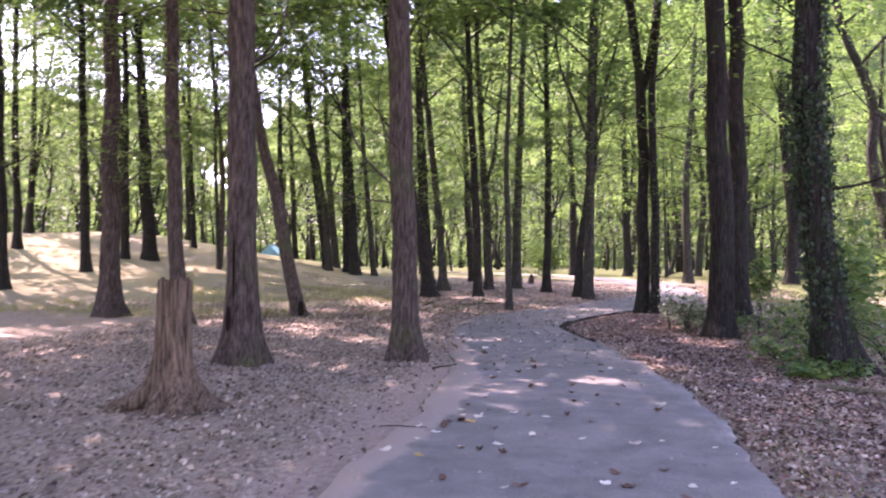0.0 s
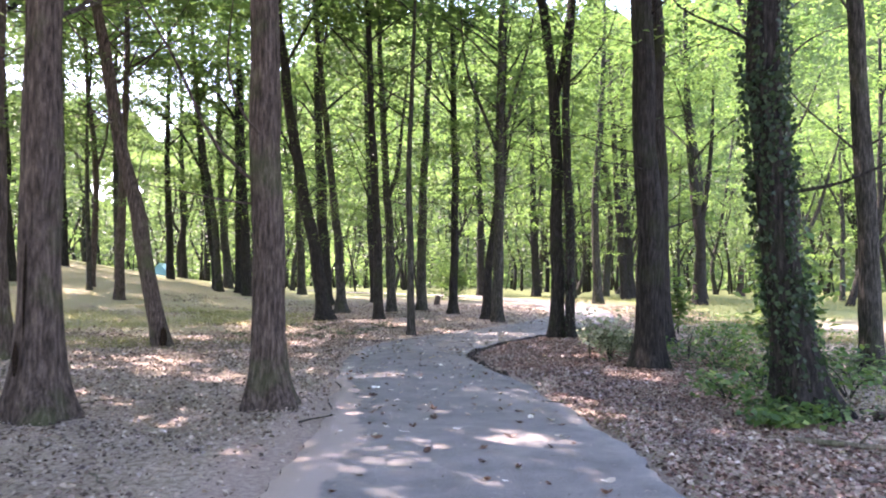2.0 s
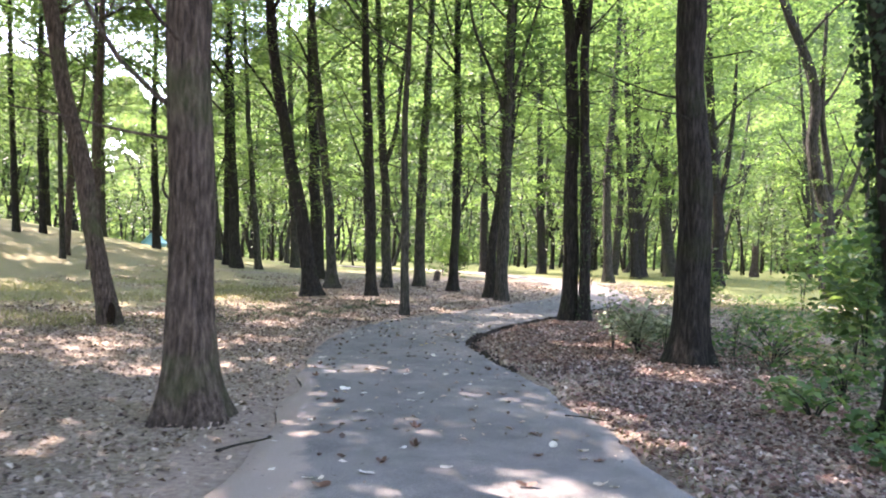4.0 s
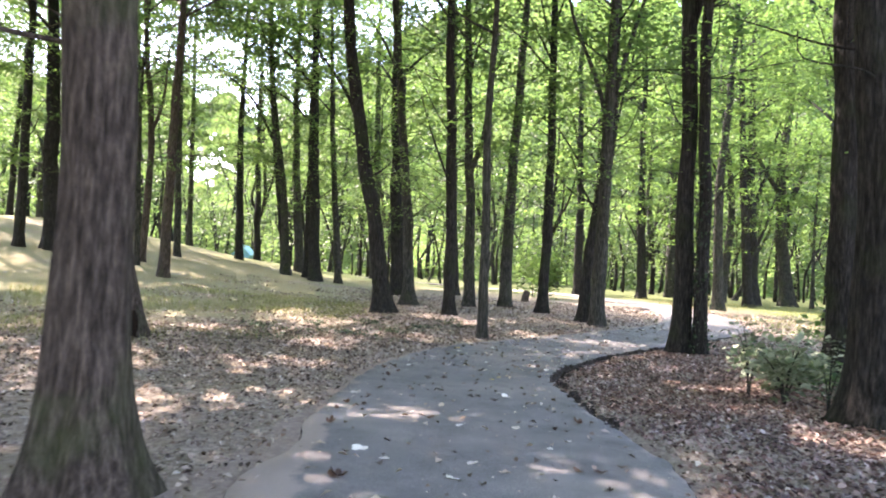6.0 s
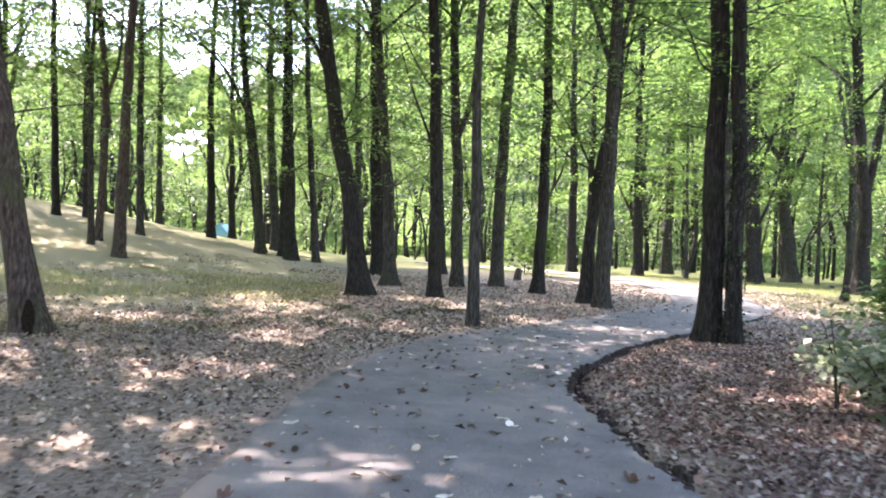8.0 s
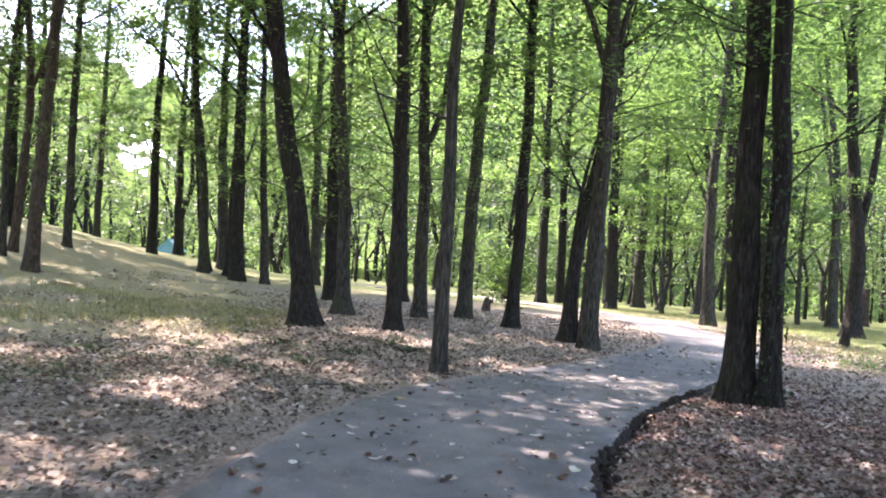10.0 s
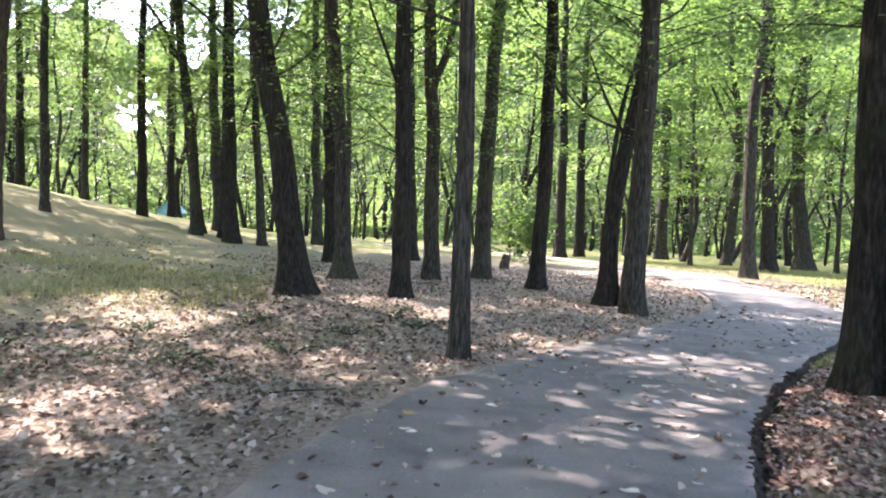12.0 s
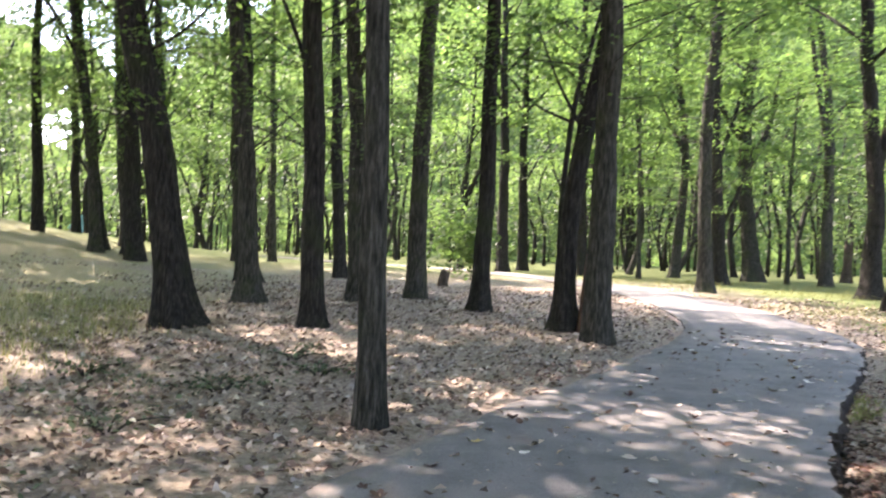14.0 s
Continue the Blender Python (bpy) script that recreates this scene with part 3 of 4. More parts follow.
tree(-1.98, 32.27, 0.37, [(-0.12, 3.9), (-0.26, 6.1)], "dark straight tree with mossy foot", material=D_, flare=0.55, sides=24, low=4.8, forks=[(3.9, ((-0.35, 0, 0.9), (-0.8, 0, 2.0), (-1.2, 0, 3.2)), 0.09)])
tree(-3.41, 46.79, 0.44, [(-0.29, 3.92)], "dark tree among the inner group", material=D_, flare=0.5, low=5, wide=7.0, dense=1.2)
tree(-1.83, 37.69, 0.4, [(-0.19, 3.99), (-0.45, 7.74)], "grey tree forking into two stems", flare=0.5, sides=24, low=5, forks=[(5.2, ((0.45, 0, 1.4), (0.6, 0, 3), (0.9, 0, 6)), 0.24)])
tree(-0.50, 38.86, 0.46, [(0.01, 3.38), (0.16, 8.16)], "grey tree leaning gently outward", flare=0.4, sides=24, low=5, wide=6.5)
tree(1.01, 36.18, 0.37, [(0.05, 3.91), (0.0, 7.4)], "straight dark tree by the bend", material=D_, flare=0.6, sides=24, low=4.5, wide=6.0)
tree(2.36, 33.3, 0.36, [(0.1, 2.53), (0.36, 4.13), (0.6, 5.6), (0.62, 9)], "dark leaning tree with rotten red-brown wood at its foot", material=D_, flare=0.7, height=14, sides=28, low=5.5, forks=[(3.6, ((-0.5, 0, 0.9), (-0.9, 0.1, 1.9)), 0.09)])
tree(2.52, 35.0, 0.14, [(0.06, 3.3), (0.25, 4.8), (0.6, 6.1), (1.0, 8.2)], "thin dark stem leaning behind a rotten trunk", material=D_, flare=0.4, height=11, low=6.5, wide=2.4, count=900)
tree(2.7, 31.94, 0.4, [(0.02, 2.93), (0.05, 6.18)], "smooth grey-green tree with dark foot at the bend", flare=0.4, sides=28, low=4.8, forks=[(6.3, ((-0.5, 0, 1.5), (-1.3, 0, 3.5), (-1.6, 0, 6)), 0.16), (6.3, ((0.35, 0, 1.8), (1.05, 0, 4.4), (1.5, 0, 7)), 0.17)], wide=6.2)
# far side of the bend
tree(3.57, 61.6, 0.6, [(-0.16, 5.5)], "distant dark tree beyond the bend", material=D_, flare=0.4, low=4.5, wide=8.0)
tree(5.13, 66.12, 0.6, [(-0.18, 6.0)], "distant dark tree beyond the bend", material=D_, flare=0.4, low=4.5)
tree(11.53, 72.09, 0.85, [(-0.67, 18.9)], "thick distant tree beyond the path", flare=0.4, low=4.5, height=21)
tree(10.4, 59.06, 0.24, [(-0.27, 8.56)], "thin distant sapling beyond the path", flare=0.4, low=4, wide=2.5, count=1400, height=12)
tree(13.67, 63.87, 0.55, [(0.38, 7.78), (-0.4, 13.2)], "distant crooked tree with a low side limb", flare=0.5, low=4.5, forks=[(7.0, ((-0.8, 0, 1.6), (-2.0, 0, 4)), 0.3)])
tree(9.71, 47.13, 0.5, [(-0.16, 6.58), (0.12, 10.34)], "grey tree beside the outer path edge", flare=0.6, sides=24, low=5.5, wide=7.5, dense=1.3)
tree(17.69, 62.38, 0.85, [(-0.77, 8.33), (-0.29, 14.35)], "wide-forking tree over the grass", flare=0.5, low=5, height=19, forks=[(7.6, ((-1.2, 0, 1.8), (-2.4, 0, 4.2)), 0.4), (6.0, ((1.2, 0, 2.6), (1.8, 0, 6)), 0.4)])
tree(18.26, 59.44, 0.26, [(0.07, 7.63)], "thin curved sapling on the grass", flare=0.3, low=4, wide=2.5, count=1400, height=11, forks=[(3.4, ((1.2, 0, 1.4), (2.4, 0, 2.6)), 0.13)])
tree(15.65, 47.0, 0.62, [(-0.05, 4.5), (-0.35, 7.0), (-0.6, 11)], "thick dark tree dividing into two stems", material=D_, flare=0.6, sides=24, low=5, forks=[(4.2, ((0.35, 0, 1.8), (0.75, 0, 5), (0.9, 0, 9)), 0.38)], wide=7.0, dense=1.2)
tree(19.61, 58.09, 0.55, [(-0.26, 9.67), (-0.9, 14)], "twin-stemmed distant tree over sunny grass", flare=0.4, low=5, forks=[(6.5, ((-0.6, 0, 3), (-1.7, 0, 10)), 0.35)])
# on the rise
tree(-14.5, 37.51, 0.42, [(0.01, 4.81), (0.06, 8.43)], "slender brown tree on the slope", material=B_, flare=0.4, low=6, wide=9.5, dense=1.7)
tree(-17.36, 40.91, 0.33, [(0.03, 6.42), (-0.33, 9.15)], "slender forked tree on the slope", material=B_, flare=0.4, low=6, forks=[(6.0, ((0.4, 0, 1.2), (0.6, 0, 4)), 0.18)], wide=6.5)
tree(-18.04, 45.72, 0.36, [(-0.3, 6), (-0.47, 11.18)], "slender tree near the top of the rise", flare=0.4, low=6, wide=7.5, dense=1.0)
tree(-13.98, 51.38, 0.49, [(-0.66, 4.36), (-1.35, 9.17)], "leaning dark tree with a long arching limb", material=D_, flare=0.5, low=6, forks=[(7.6, ((-1.4, -0.5, 2.6), (-4.5, -1, 5)), 0.2)])
tree(-11.03, 47.45, 0.58, [(-0.4, 6), (-0.78, 12.71)], "dark tree below the rise", material=D_, flare=0.4, low=5.5)
tree(-21.57, 38.19, 0.42, [(-0.09, 8.6)], "dark tree on the rise", material=D_, flare=0.4, low=5.5, wide=7.5, dense=1.0)
tree(-20.52, 39.0, 0.7, [(-0.57, 7.2)], "thick dark tree on the rise", material=D_, flare=0.4, low=5.5, wide=7.5, dense=1.0)
tree(-16.76, 39.41, 0.26, [(-0.32, 8.05)], "thin sapling on the rise", flare=0.3, low=5, wide=2.5, count=1400, height=12)
tree(-14.2, 54.5, 0.55, [(-0.85, 10.7)], "leaning distant tree behind the rise", flare=0.4, low=5)
tree(-23.07, 57.51, 0.38, [(-0.26, 6.67)], "slender tree along the top of the rise", flare=0.3, low=5.5, wide=7.5, dense=1.0)
tree(-18.81, 59.24, 0.44, [(-0.41, 7.97)], "dark slender tree along the top of the rise", material=D_, flare=0.3, low=5.5)
tree(-22.65, 46.08, 0.36, [(-0.45, 6.24)], "slender tree on top of the rise", material=D_, flare=0.3, low=5.5, wide=7.5, dense=1.0)
tree(-22.2, 48.0, 0.37, [(-0.38, 6.39)], "slender tree on top of the rise", material=D_, flare=0.3, low=5.5, wide=7.5, dense=1.0)
tree(-17.88, 53.67, 0.48, [(-0.36, 6.7)], "dark slender tree behind the rise", material=D_, flare=0.3, low=5.5)
tree(7.73, 60.75, 0.6, [(-0.3, 8.0)], "distant dark tree beside the curving path", material=D_, flare=0.4, low=5)
tree(14.64, 59.2, 0.7, [(-0.5, 8.0), (-0.6, 14)], "distant forked dark tree on the grass", material=D_, flare=0.5, low=5, forks=[(6.0, ((0.8, 0, 2.4), (1.6, 0, 6)), 0.3)])
tree(13.25, 55.16, 0.55, [(-0.5, 6.46)], "distant leaning dark tree on the grass", material=D_, flare=0.4, low=4.5, forks=[(2.6, ((0.7, 0, 1.4), (1.5, 0, 4)), 0.26)])
tree(-13.31, 49.36, 0.44, [(-0.42, 4.44), (-1.1, 8.3)], "grey leaning tree below the rise", flare=0.5, low=5)
tree(-9.9, 48.07, 0.36, [(-0.5, 4.66)], "slender grey tree below the rise", flare=0.4, low=5)
tree(-9.1, 54.48, 0.5, [(-0.37, 5.62)], "grey tree in the inner group", flare=0.4, low=5)
tree(-8.2, 57.5, 0.36, [(-0.3, 7.33)], "slender tree in the inner group", flare=0.4, low=5, wide=8.0)
tree(-19.78, 26.28, 0.44, [(-0.24, 5.81), (-0.43, 11.4)], "grey tree on the open slope", material=D_, flare=0.5, low=6, wide=8, dense=1.6)
tree(-20.38, 32.72, 0.42, [(-0.32, 7.62)], "dark tree on the open slope", material=D_, flare=0.4, low=6, wide=7, dense=1.6)
tree(-26.64, 36.54, 0.4, [(-0.26, 7.33)], "dark tree high on the slope", material=D_, flare=0.4, low=5)
# four added trees whose crowns keep the sun off the crest
tree(-28.5, 50.0, 0.4, [(-0.2, 6.0)], "dark tree added behind the rise to shade its top", material=D_, flare=0.4, low=5.5, wide=7.5, dense=1.0)
tree(-32.0, 45.0, 0.4, [(0.2, 6.0)], "dark tree added behind the rise to shade its top", material=D_, flare=0.4, low=5.5, wide=7.5, dense=1.0)
tree(-27.5, 58.5, 0.45, [(-0.3, 6.0)], "dark tree added behind the rise to shade its top", material=D_, flare=0.4, low=5.5, wide=7.5, dense=1.0)
tree(-34.0, 54.0, 0.4, [(0.1, 6.0)], "dark tree added behind the rise to shade its top", material=D_, flare=0.4, low=5.5, wide=7.5, dense=1.0)

# ---- further trees that close the forest; unseen ones at the sides add shade ----
EYES = [(0.46, -0.8, 6.5), (0.59, 3.0, 1.0), (0.85, 7.5, 6.0), (0.6, 10.5, 7.0), (0.2, 14.3, 3.0), (0.0, 17.0, 2.0), (0.1, 19.5, -2.0)]


def in_view(x, y, reach):
    for ex, ey, yaw in EYES:
        a = math.degrees(math.atan2(-(x - ex), y - ey)) - yaw
        if abs(a) < 33 and math.hypot(x - ex, y - ey) < reach:
            return True
    return False


placed = [(o.location.x, o.location.y) for o in bpy.data.objects if o.name.startswith("tree")]
r2 = np.random.default_rng(21)
r8 = np.random.default_rng(77)
tries = 0
far_n = side_n = 0
while tries < 6000 and (far_n < 78 or side_n < 70):
    tries += 1
    if tries % 2:
        x, y = r2.uniform(-58, 58), r2.uniform(40, 88)
        ok = not in_view(x, y, 46) and y > 44 and far_n < 78
        if abs(math.degrees(math.atan2(-x, y - 17)) - 27) < 2.0:
            ok = False
    else:
        x, y = r2.uniform(-48, 26), r2.uniform(-22, 46)
        ok = not in_view(x, y, 120) and side_n < 70
    if not ok or path_gap(x, y)[0] < 1.2 or min(math.hypot(x - a, y - b) for a, b in placed) < 3.2:
        continue
    placed.append((x, y))
    if tries % 2:
        far_n += 1
        d = r2.uniform(0.16, 0.55)
        h = r2.uniform(13, 19)
        lean = r8.normal(0, 0.5)
        bough = []
        for _ in range(int(r8.integers(1, 3))):
            sd = math.copysign(1, r8.normal())
            bough.append((r8.uniform(1.6, 6.0), ((sd * r8.uniform(0.3, 0.8), 0, 1.2), (sd * r8.uniform(0.6, 1.5), r8.normal(0, 0.3), 3.0), (sd * r8.uniform(0.7, 2.6), 0, 6.0)), d * r8.uniform(0.4, 0.7)))
        tree(x, y, d, [(lean + r8.normal(0, 0.2), 2.6), (r2.normal(0, 0.25) + 1.6 * lean, 5.0), (r2.normal(0, 0.6) + 1.3 * lean, 9.0)], "slender distant tree among the green undergrowth" if d < 0.35 else "distant dark-barked forest tree in full leaf", height=h, flare=0.35,
             material=D_ if r2.random() < 0.7 else N, low=r2.uniform(2.2, 5.5), wide=r2.uniform(2.8, 4.6), count=2300, sides=10, size=(0.2, 0.36), forks=bough)
    else:
        # kept out of view; crowns thickened near the start to darken the ground
        side_n += 1
        tree(x, y, r2.uniform(0.3, 0.55), [(r2.normal(0, 0.2), 5.0)], "unseen dark-barked forest tree added to shade the ground", height=r2.uniform(15, 18), flare=0.6, material=B_, low=6.5, wide=4.8, count=5200 if y < 8 and abs(x) < 24 else 3600 if y < 12 and abs(x) < 26 else 1900, sides=10, size=(0.34, 0.52))

# woods beyond the meadow
r3 = np.random.default_rng(5)


def far_woods(a0, a1, d0, d1, n, foot, top, size, label):
    a = np.radians(r3.uniform(a0, a1, n // 40))
    d = r3.uniform(d0, d1, n // 40)
    cx, cy = d * np.sin(a), 12 + d * np.cos(a)
    cz = ground_z(cx, cy) + np.where(r3.uniform(0, 1, n // 40) < 0.3, foot + r3.uniform(0, 8, n // 40), foot + (top - foot) * r3.beta(0.95, 1.15, n // 40))
    thin = np.array([noise.noise((p * 14, q * 0.16, 3.3)) for p, q in zip(a, cz)])
    hole = np.exp(-((np.degrees(a) + 25.5) / 3.0) ** 2 - ((cz - 17) / 4.5) ** 2)
    west = np.clip((-6 - np.degrees(a)) / 12, 0, 1)
    keep = (thin > -0.6 + (0.015 + 0.021 * west) * np.clip(cz - 8, 0, 20)) & (r3.uniform(0, 1, len(a)) > 0.72 * hole)
    c = np.stack([cx, cy, cz], 1)[keep]
    c = np.repeat(c, 40, 0) + r3.normal(0, 1, (40 * len(c), 3)) * np.array([1.4, 1.4, 0.7])
    me = quads("foliage", leaves(c, size, 1.0, 0.8, r=r3), leaf_far)
    ob = new("woodland_foliage", me)
    tagged(ob, label, "woodland", kind="stuff")


far_woods(-62, 62, 84, 118, 125000, 0.0, 38, (0.3, 0.6), "sunlit yellow-green foliage of the woods beyond")
far_woods(-64, 64, 58, 86, 75000, 2.6, 22, (0.2, 0.4), "bright green leaf sprays of distant understorey")
# the wood's far edge, a thin uneven wall of leaves
bv, bf = [], []
na, nz = 640, 64
for i in range(na + 1):
    a = math.radians(-80 + 160 * i / na)
    top = 50 - 21 * min(max((-6 - math.degrees(a)) / 12, 0), 1) + 5 * noise.noise((a * 9, 0, 2)) + 4 * noise.noise((a * 30, 0, 5))
    for k in range(nz + 1):
        z = top * k / nz
        d = 124 + 5 * noise.noise((a * 20, z * 0.14, 1)) + 2.5 * noise.noise((a * 70, z * 0.5, 4))
        x, y = d * math.sin(a), 12 + d * math.cos(a)
        bv.append((x, y, z - 1.5 + float(ground_z(x, y))))
for i in range(na):
    for k in range(nz):
        q = i * (nz + 1) + k
        a, z = math.radians(-80 + 160 * i / na), 50 * k / nz
        gap_ = math.exp(-((math.degrees(a) + 25.5) / 2.6) ** 2 - ((z - 30) / 8.0) ** 2)
        if noise.noise((a * 60, z * 0.45, 6)) + 0.5 * noise.noise((a * 150, z * 1.1, 3)) < 1.2 - 0.004 * z - 1.25 * gap_:
            bf.append((q, q + nz + 1, q + nz + 2, q + 1))
edge_leaf = leaf_mat("edge_foliage", ((0.0, (0.07, 0.11, 0.02)), (1.0, (0.08, 0.12, 0.022))), (1.9, 1.9, 1.4), 0.6)
nt = edge_leaf.node_tree
spots = noise_tex(nt, coords(nt, False), 0.9, 8, 0.75)
tone = ramp(nt, spots, (0.3, (0.016, 0.03, 0.013)), (0.5, (0.04, 0.064, 0.024)), (0.7, (0.074, 0.1, 0.036)))
for node in nt.nodes:
    if node.type == "BSDF_PRINCIPLED":
        nt.links.new(tone, node.inputs["Base Color"])
    if node.type == "BSDF_TRANSLUCENT":
        nt.links.new(mix(nt, 1.0, tone, (1.9, 1.9, 1.4), "MULTIPLY"), node.inputs[0])
tagged(new("backdrop", mesh_of("backdrop", bv, bf, edge_leaf)), "distant green edge of the woods", "woodland", kind="structure")
tv, tf = [], []
for _ in range(330):
    a, d = math.radians(r3.uniform(-62, 62)), r3.uniform(70, 112)
    x, y = d * math.sin(a), 12 + d * math.cos(a)
    z, w, h = float(ground_z(x, y)), r3.uniform(0.06, 0.24), r3.uniform(10, 17)
    v, f = tube(spline([(x, y, z - 0.3), (x + r3.normal(0, 0.25), y, z + h / 4), (x + r3.normal(0, 0.8), y, z + h / 2), (x + r3.normal(0, 1.8), y, z + h)], 9), np.linspace(w, w * 0.4, 9), 6)
    tf += [tuple(k + len(tv) for k in q) for q in f]
    tv += v
tagged(new("woodland_trunk", mesh_of("woodland_trunk", tv, tf, bark_dark)), "many thin dark trunks of the distant woods", "woodland", kind="stuff")


# ---- dead wood ----
def stump(x, y):
    root = tagged(new("tree_stump"), "tall pale weathered stump with spreading roots", "stump")
    z0 = float(ground_z(x, y))
    root.location = (x, y, z0)
    sides, hs = 72, np.concatenate([np.linspace(-0.15, 0.5, 18), np.linspace(0.56, 1.4, 16)])
    a = np.linspace(0, 2 * np.pi, sides, endpoint=False)
    verts = []
    for h in hs:
        foot = math.exp(-max(h, 0) / 0.2)
        for k in a:
            lobe = max(0.0, math.sin(2.5 * k + 0.6)) ** 2 + 0.6 * max(0.0, math.sin(4 * k + 2.0)) ** 3
            w = 0.155 + 0.085 * math.exp(-max(h, 0) / 0.6) + foot * (0.05 + 0.38 * lobe) + 0.04 * noise.noise((3 * math.cos(k), 3 * math.sin(k), h * 0.8)) + 0.03 * noise.noise((9 * math.cos(k), 9 * math.sin(k), h * 0.7))
            top = 0.09 * noise.noise((5 * math.cos(k), 5 * math.sin(k), 7)) if h > 1.35 else 0
            verts.append((w * math.cos(k) + 0.02 * h, w * math.sin(k), h + top))
    n = len(hs)
    faces = [(i * sides + k, i * sides + (k + 1) % sides, (i + 1) * sides + (k + 1) % sides, (i + 1) * sides + k) for i in range(n - 1) for k in range(sides)]
    part("trunk", mesh_of("stump", verts, faces, dead_wood), root)
    rim = verts[-sides:]
    tv_ = rim + [(0.028 + 0.6 * (p[0] - 0.028), 0.6 * p[1], p[2] - 0.05 - 0.04 * noise.noise((p[0] * 20, p[1] * 20, 1))) for p in rim] + [(0.028, 0, 1.28)]
    tf_ = [(k, (k + 1) % sides, sides + (k + 1) % sides, sides + k) for k in range(sides)] + [(sides + k, sides + (k + 1) % sides, 2 * sides) for k in range(sides)]
    part("cut_top", mesh_of("cut_top", tv_, tf_, rot_wood, False), root, "dark hollowed broken top")
    for ang, ln, w in ((-2.6, 0.62, 0.09), (-0.5, 0.6, 0.075), (-1.6, 0.4, 0.08), (2.4, 0.5, 0.08)):
        d = np.array([math.cos(ang), math.sin(ang)])
        run = [np.array([*(d * q * ln), hgt]) for q, hgt in ((0.25, 0.3), (0.55, 0.12), (0.85, 0.03), (1.2, -0.05))]
        part("root", mesh_of("root", *tube(spline(run, 10), np.linspace(w * 1.2, w * 0.35, 10), 10, 0.2, ang), dead_wood), root)


stump(-3.43, 7.09)


def fallen_log(p, q, w, label, material, sag=0.0):
    p, q = np.array(p, float), np.array(q, float)
    pts = [p + (q - p) * s for s in (0, 0.35, 0.7, 1)]
    pts = [(a, b_, float(ground_z(a, b_)) + w * 0.6 + sag * k * (3 - k)) for k, (a, b_) in enumerate(pts)]
    run = spline(pts, 18)
    root = tagged(new("fallen_log"), label, "log")
    part("stem", mesh_of("log", *tube(run, np.linspace(w, w * 0.6, 18), 12, 0.18, w * 90), material), root)
    for k in (5, 11):
        tip = run[k] + (0.1, -0.15, 0.22 + w)
        part("snag", mesh_of("snag", *tube(spline([run[k], (run[k] + tip) / 2 + (0.03, 0, 0), tip], 5), np.linspace(w * 0.4, w * 0.12, 5), 6), material), root)


fallen_log((5.7, 11.1), (7.9, 10.6), 0.085, "mossy brown fallen branch on the litter", bark_brown)
fallen_log((4.2, 9.9), (5.9, 9.0), 0.035, "thin pale fallen branch on red-brown leaves", bark_pale)
fallen_log((5.4, 22.4), (7.2, 23.4), 0.09, "weathered fallen log beside the twin trunks", bark_brown)


def stick(p, q, w):
    root = tagged(new("stick"), "thin dark dead stick lying at the path's edge", "stick")
    p, q = np.array(p, float), np.array(q, float)
    run = spline([(*(p + (q - p) * s + (0, 0.03 * math.sin(5 * s))), float(ground_z(*(p + (q - p) * s))) + w + 0.03) for s in (0, 0.4, 0.7, 1)], 10)
    part("stem", mesh_of("stick", *tube(run, np.linspace(w, w * 0.5, 10), 6, 0.15, 3), bark_dark), root)


stick((-1.02, 6.45), (-0.55, 6.5), 0.006)
stick((1.9, 12.3), (2.3, 12.1), 0.008)
stick((-1.9, 23.0), (-1.4, 23.4), 0.01)
stick((-1.05, 10.55), (-0.74, 11.05), 0.012)


def twig(x, y, ln, turn, w):
    root = tagged(new("twig_piece"), "thin pale broken twig lying on dry leaves", "twig", "twigs on the leaves")
    d = np.array([math.cos(turn), math.sin(turn)])
    pts = [(*(np.array([x, y]) + d * ln * q + np.array([-d[1], d[0]]) * ln * b_), 0.0) for q, b_ in ((0, 0), (0.35, 0.05), (0.7, -0.02), (1, 0.06))]
    pts = [(a, q, float(ground_z(a, q)) + 0.035 + w) for a, q, _ in pts]
    part("stem", mesh_of("twig_stem", *tube(spline(pts, 9), np.linspace(w, w * 0.4, 9), 6, 0.2, x), bark_pale), root)
    part("fork", mesh_of("twig_fork", *tube(spline([pts[1], (pts[1][0] + d[1] * ln * 0.15, pts[1][1] - d[0] * ln * 0.15, pts[1][2] + 0.03), (pts[1][0] + d[1] * ln * 0.3 + d[0] * 0.1, pts[1][1] - d[0] * ln * 0.3 + d[1] * 0.1, pts[1][2] + 0.02)], 6), np.linspace(w * 0.6, w * 0.25, 6), 5), bark_pale), root)


r9 = np.random.default_rng(41)
for x0, x1, y0, y1, n in ((2.7, 4.6, 5.5, 13.5, 16), (2.6, 3.9, 17.0, 23.0, 7), (-5.5, -1.4, 5.5, 12.0, 9), (-5.5, -1.0, 20.0, 27.0, 9)):
    for _ in range(n):
        twig(r9.uniform(x0, x1), r9.uniform(y0, y1), r9.uniform(0.2, 0.65), r9.uniform(0, 6.28), r9.uniform(0.004, 0.009))


def broken_snag(x, y, w, h, label, material=rot_wood):
    root = tagged(new("broken_snag"), label, "stump")
    root.location = (x, y, float(ground_z(x, y)))
    run = spline([(0, 0, -0.2), (0.04, 0, h * 0.5), (0.1, 0, h)], 14)
    me = mesh_of("snag", *tube(run, w * (0.5 + 0.5 * np.exp(-np.linspace(0, 4, 14))), 14, 0.25, x), material)
    for v in me.vertices:
        if v.co.z > h * 0.93:
            v.co.z += 0.2 * h * noise.noise(v.co * 9)
    part("trunk", me, root)


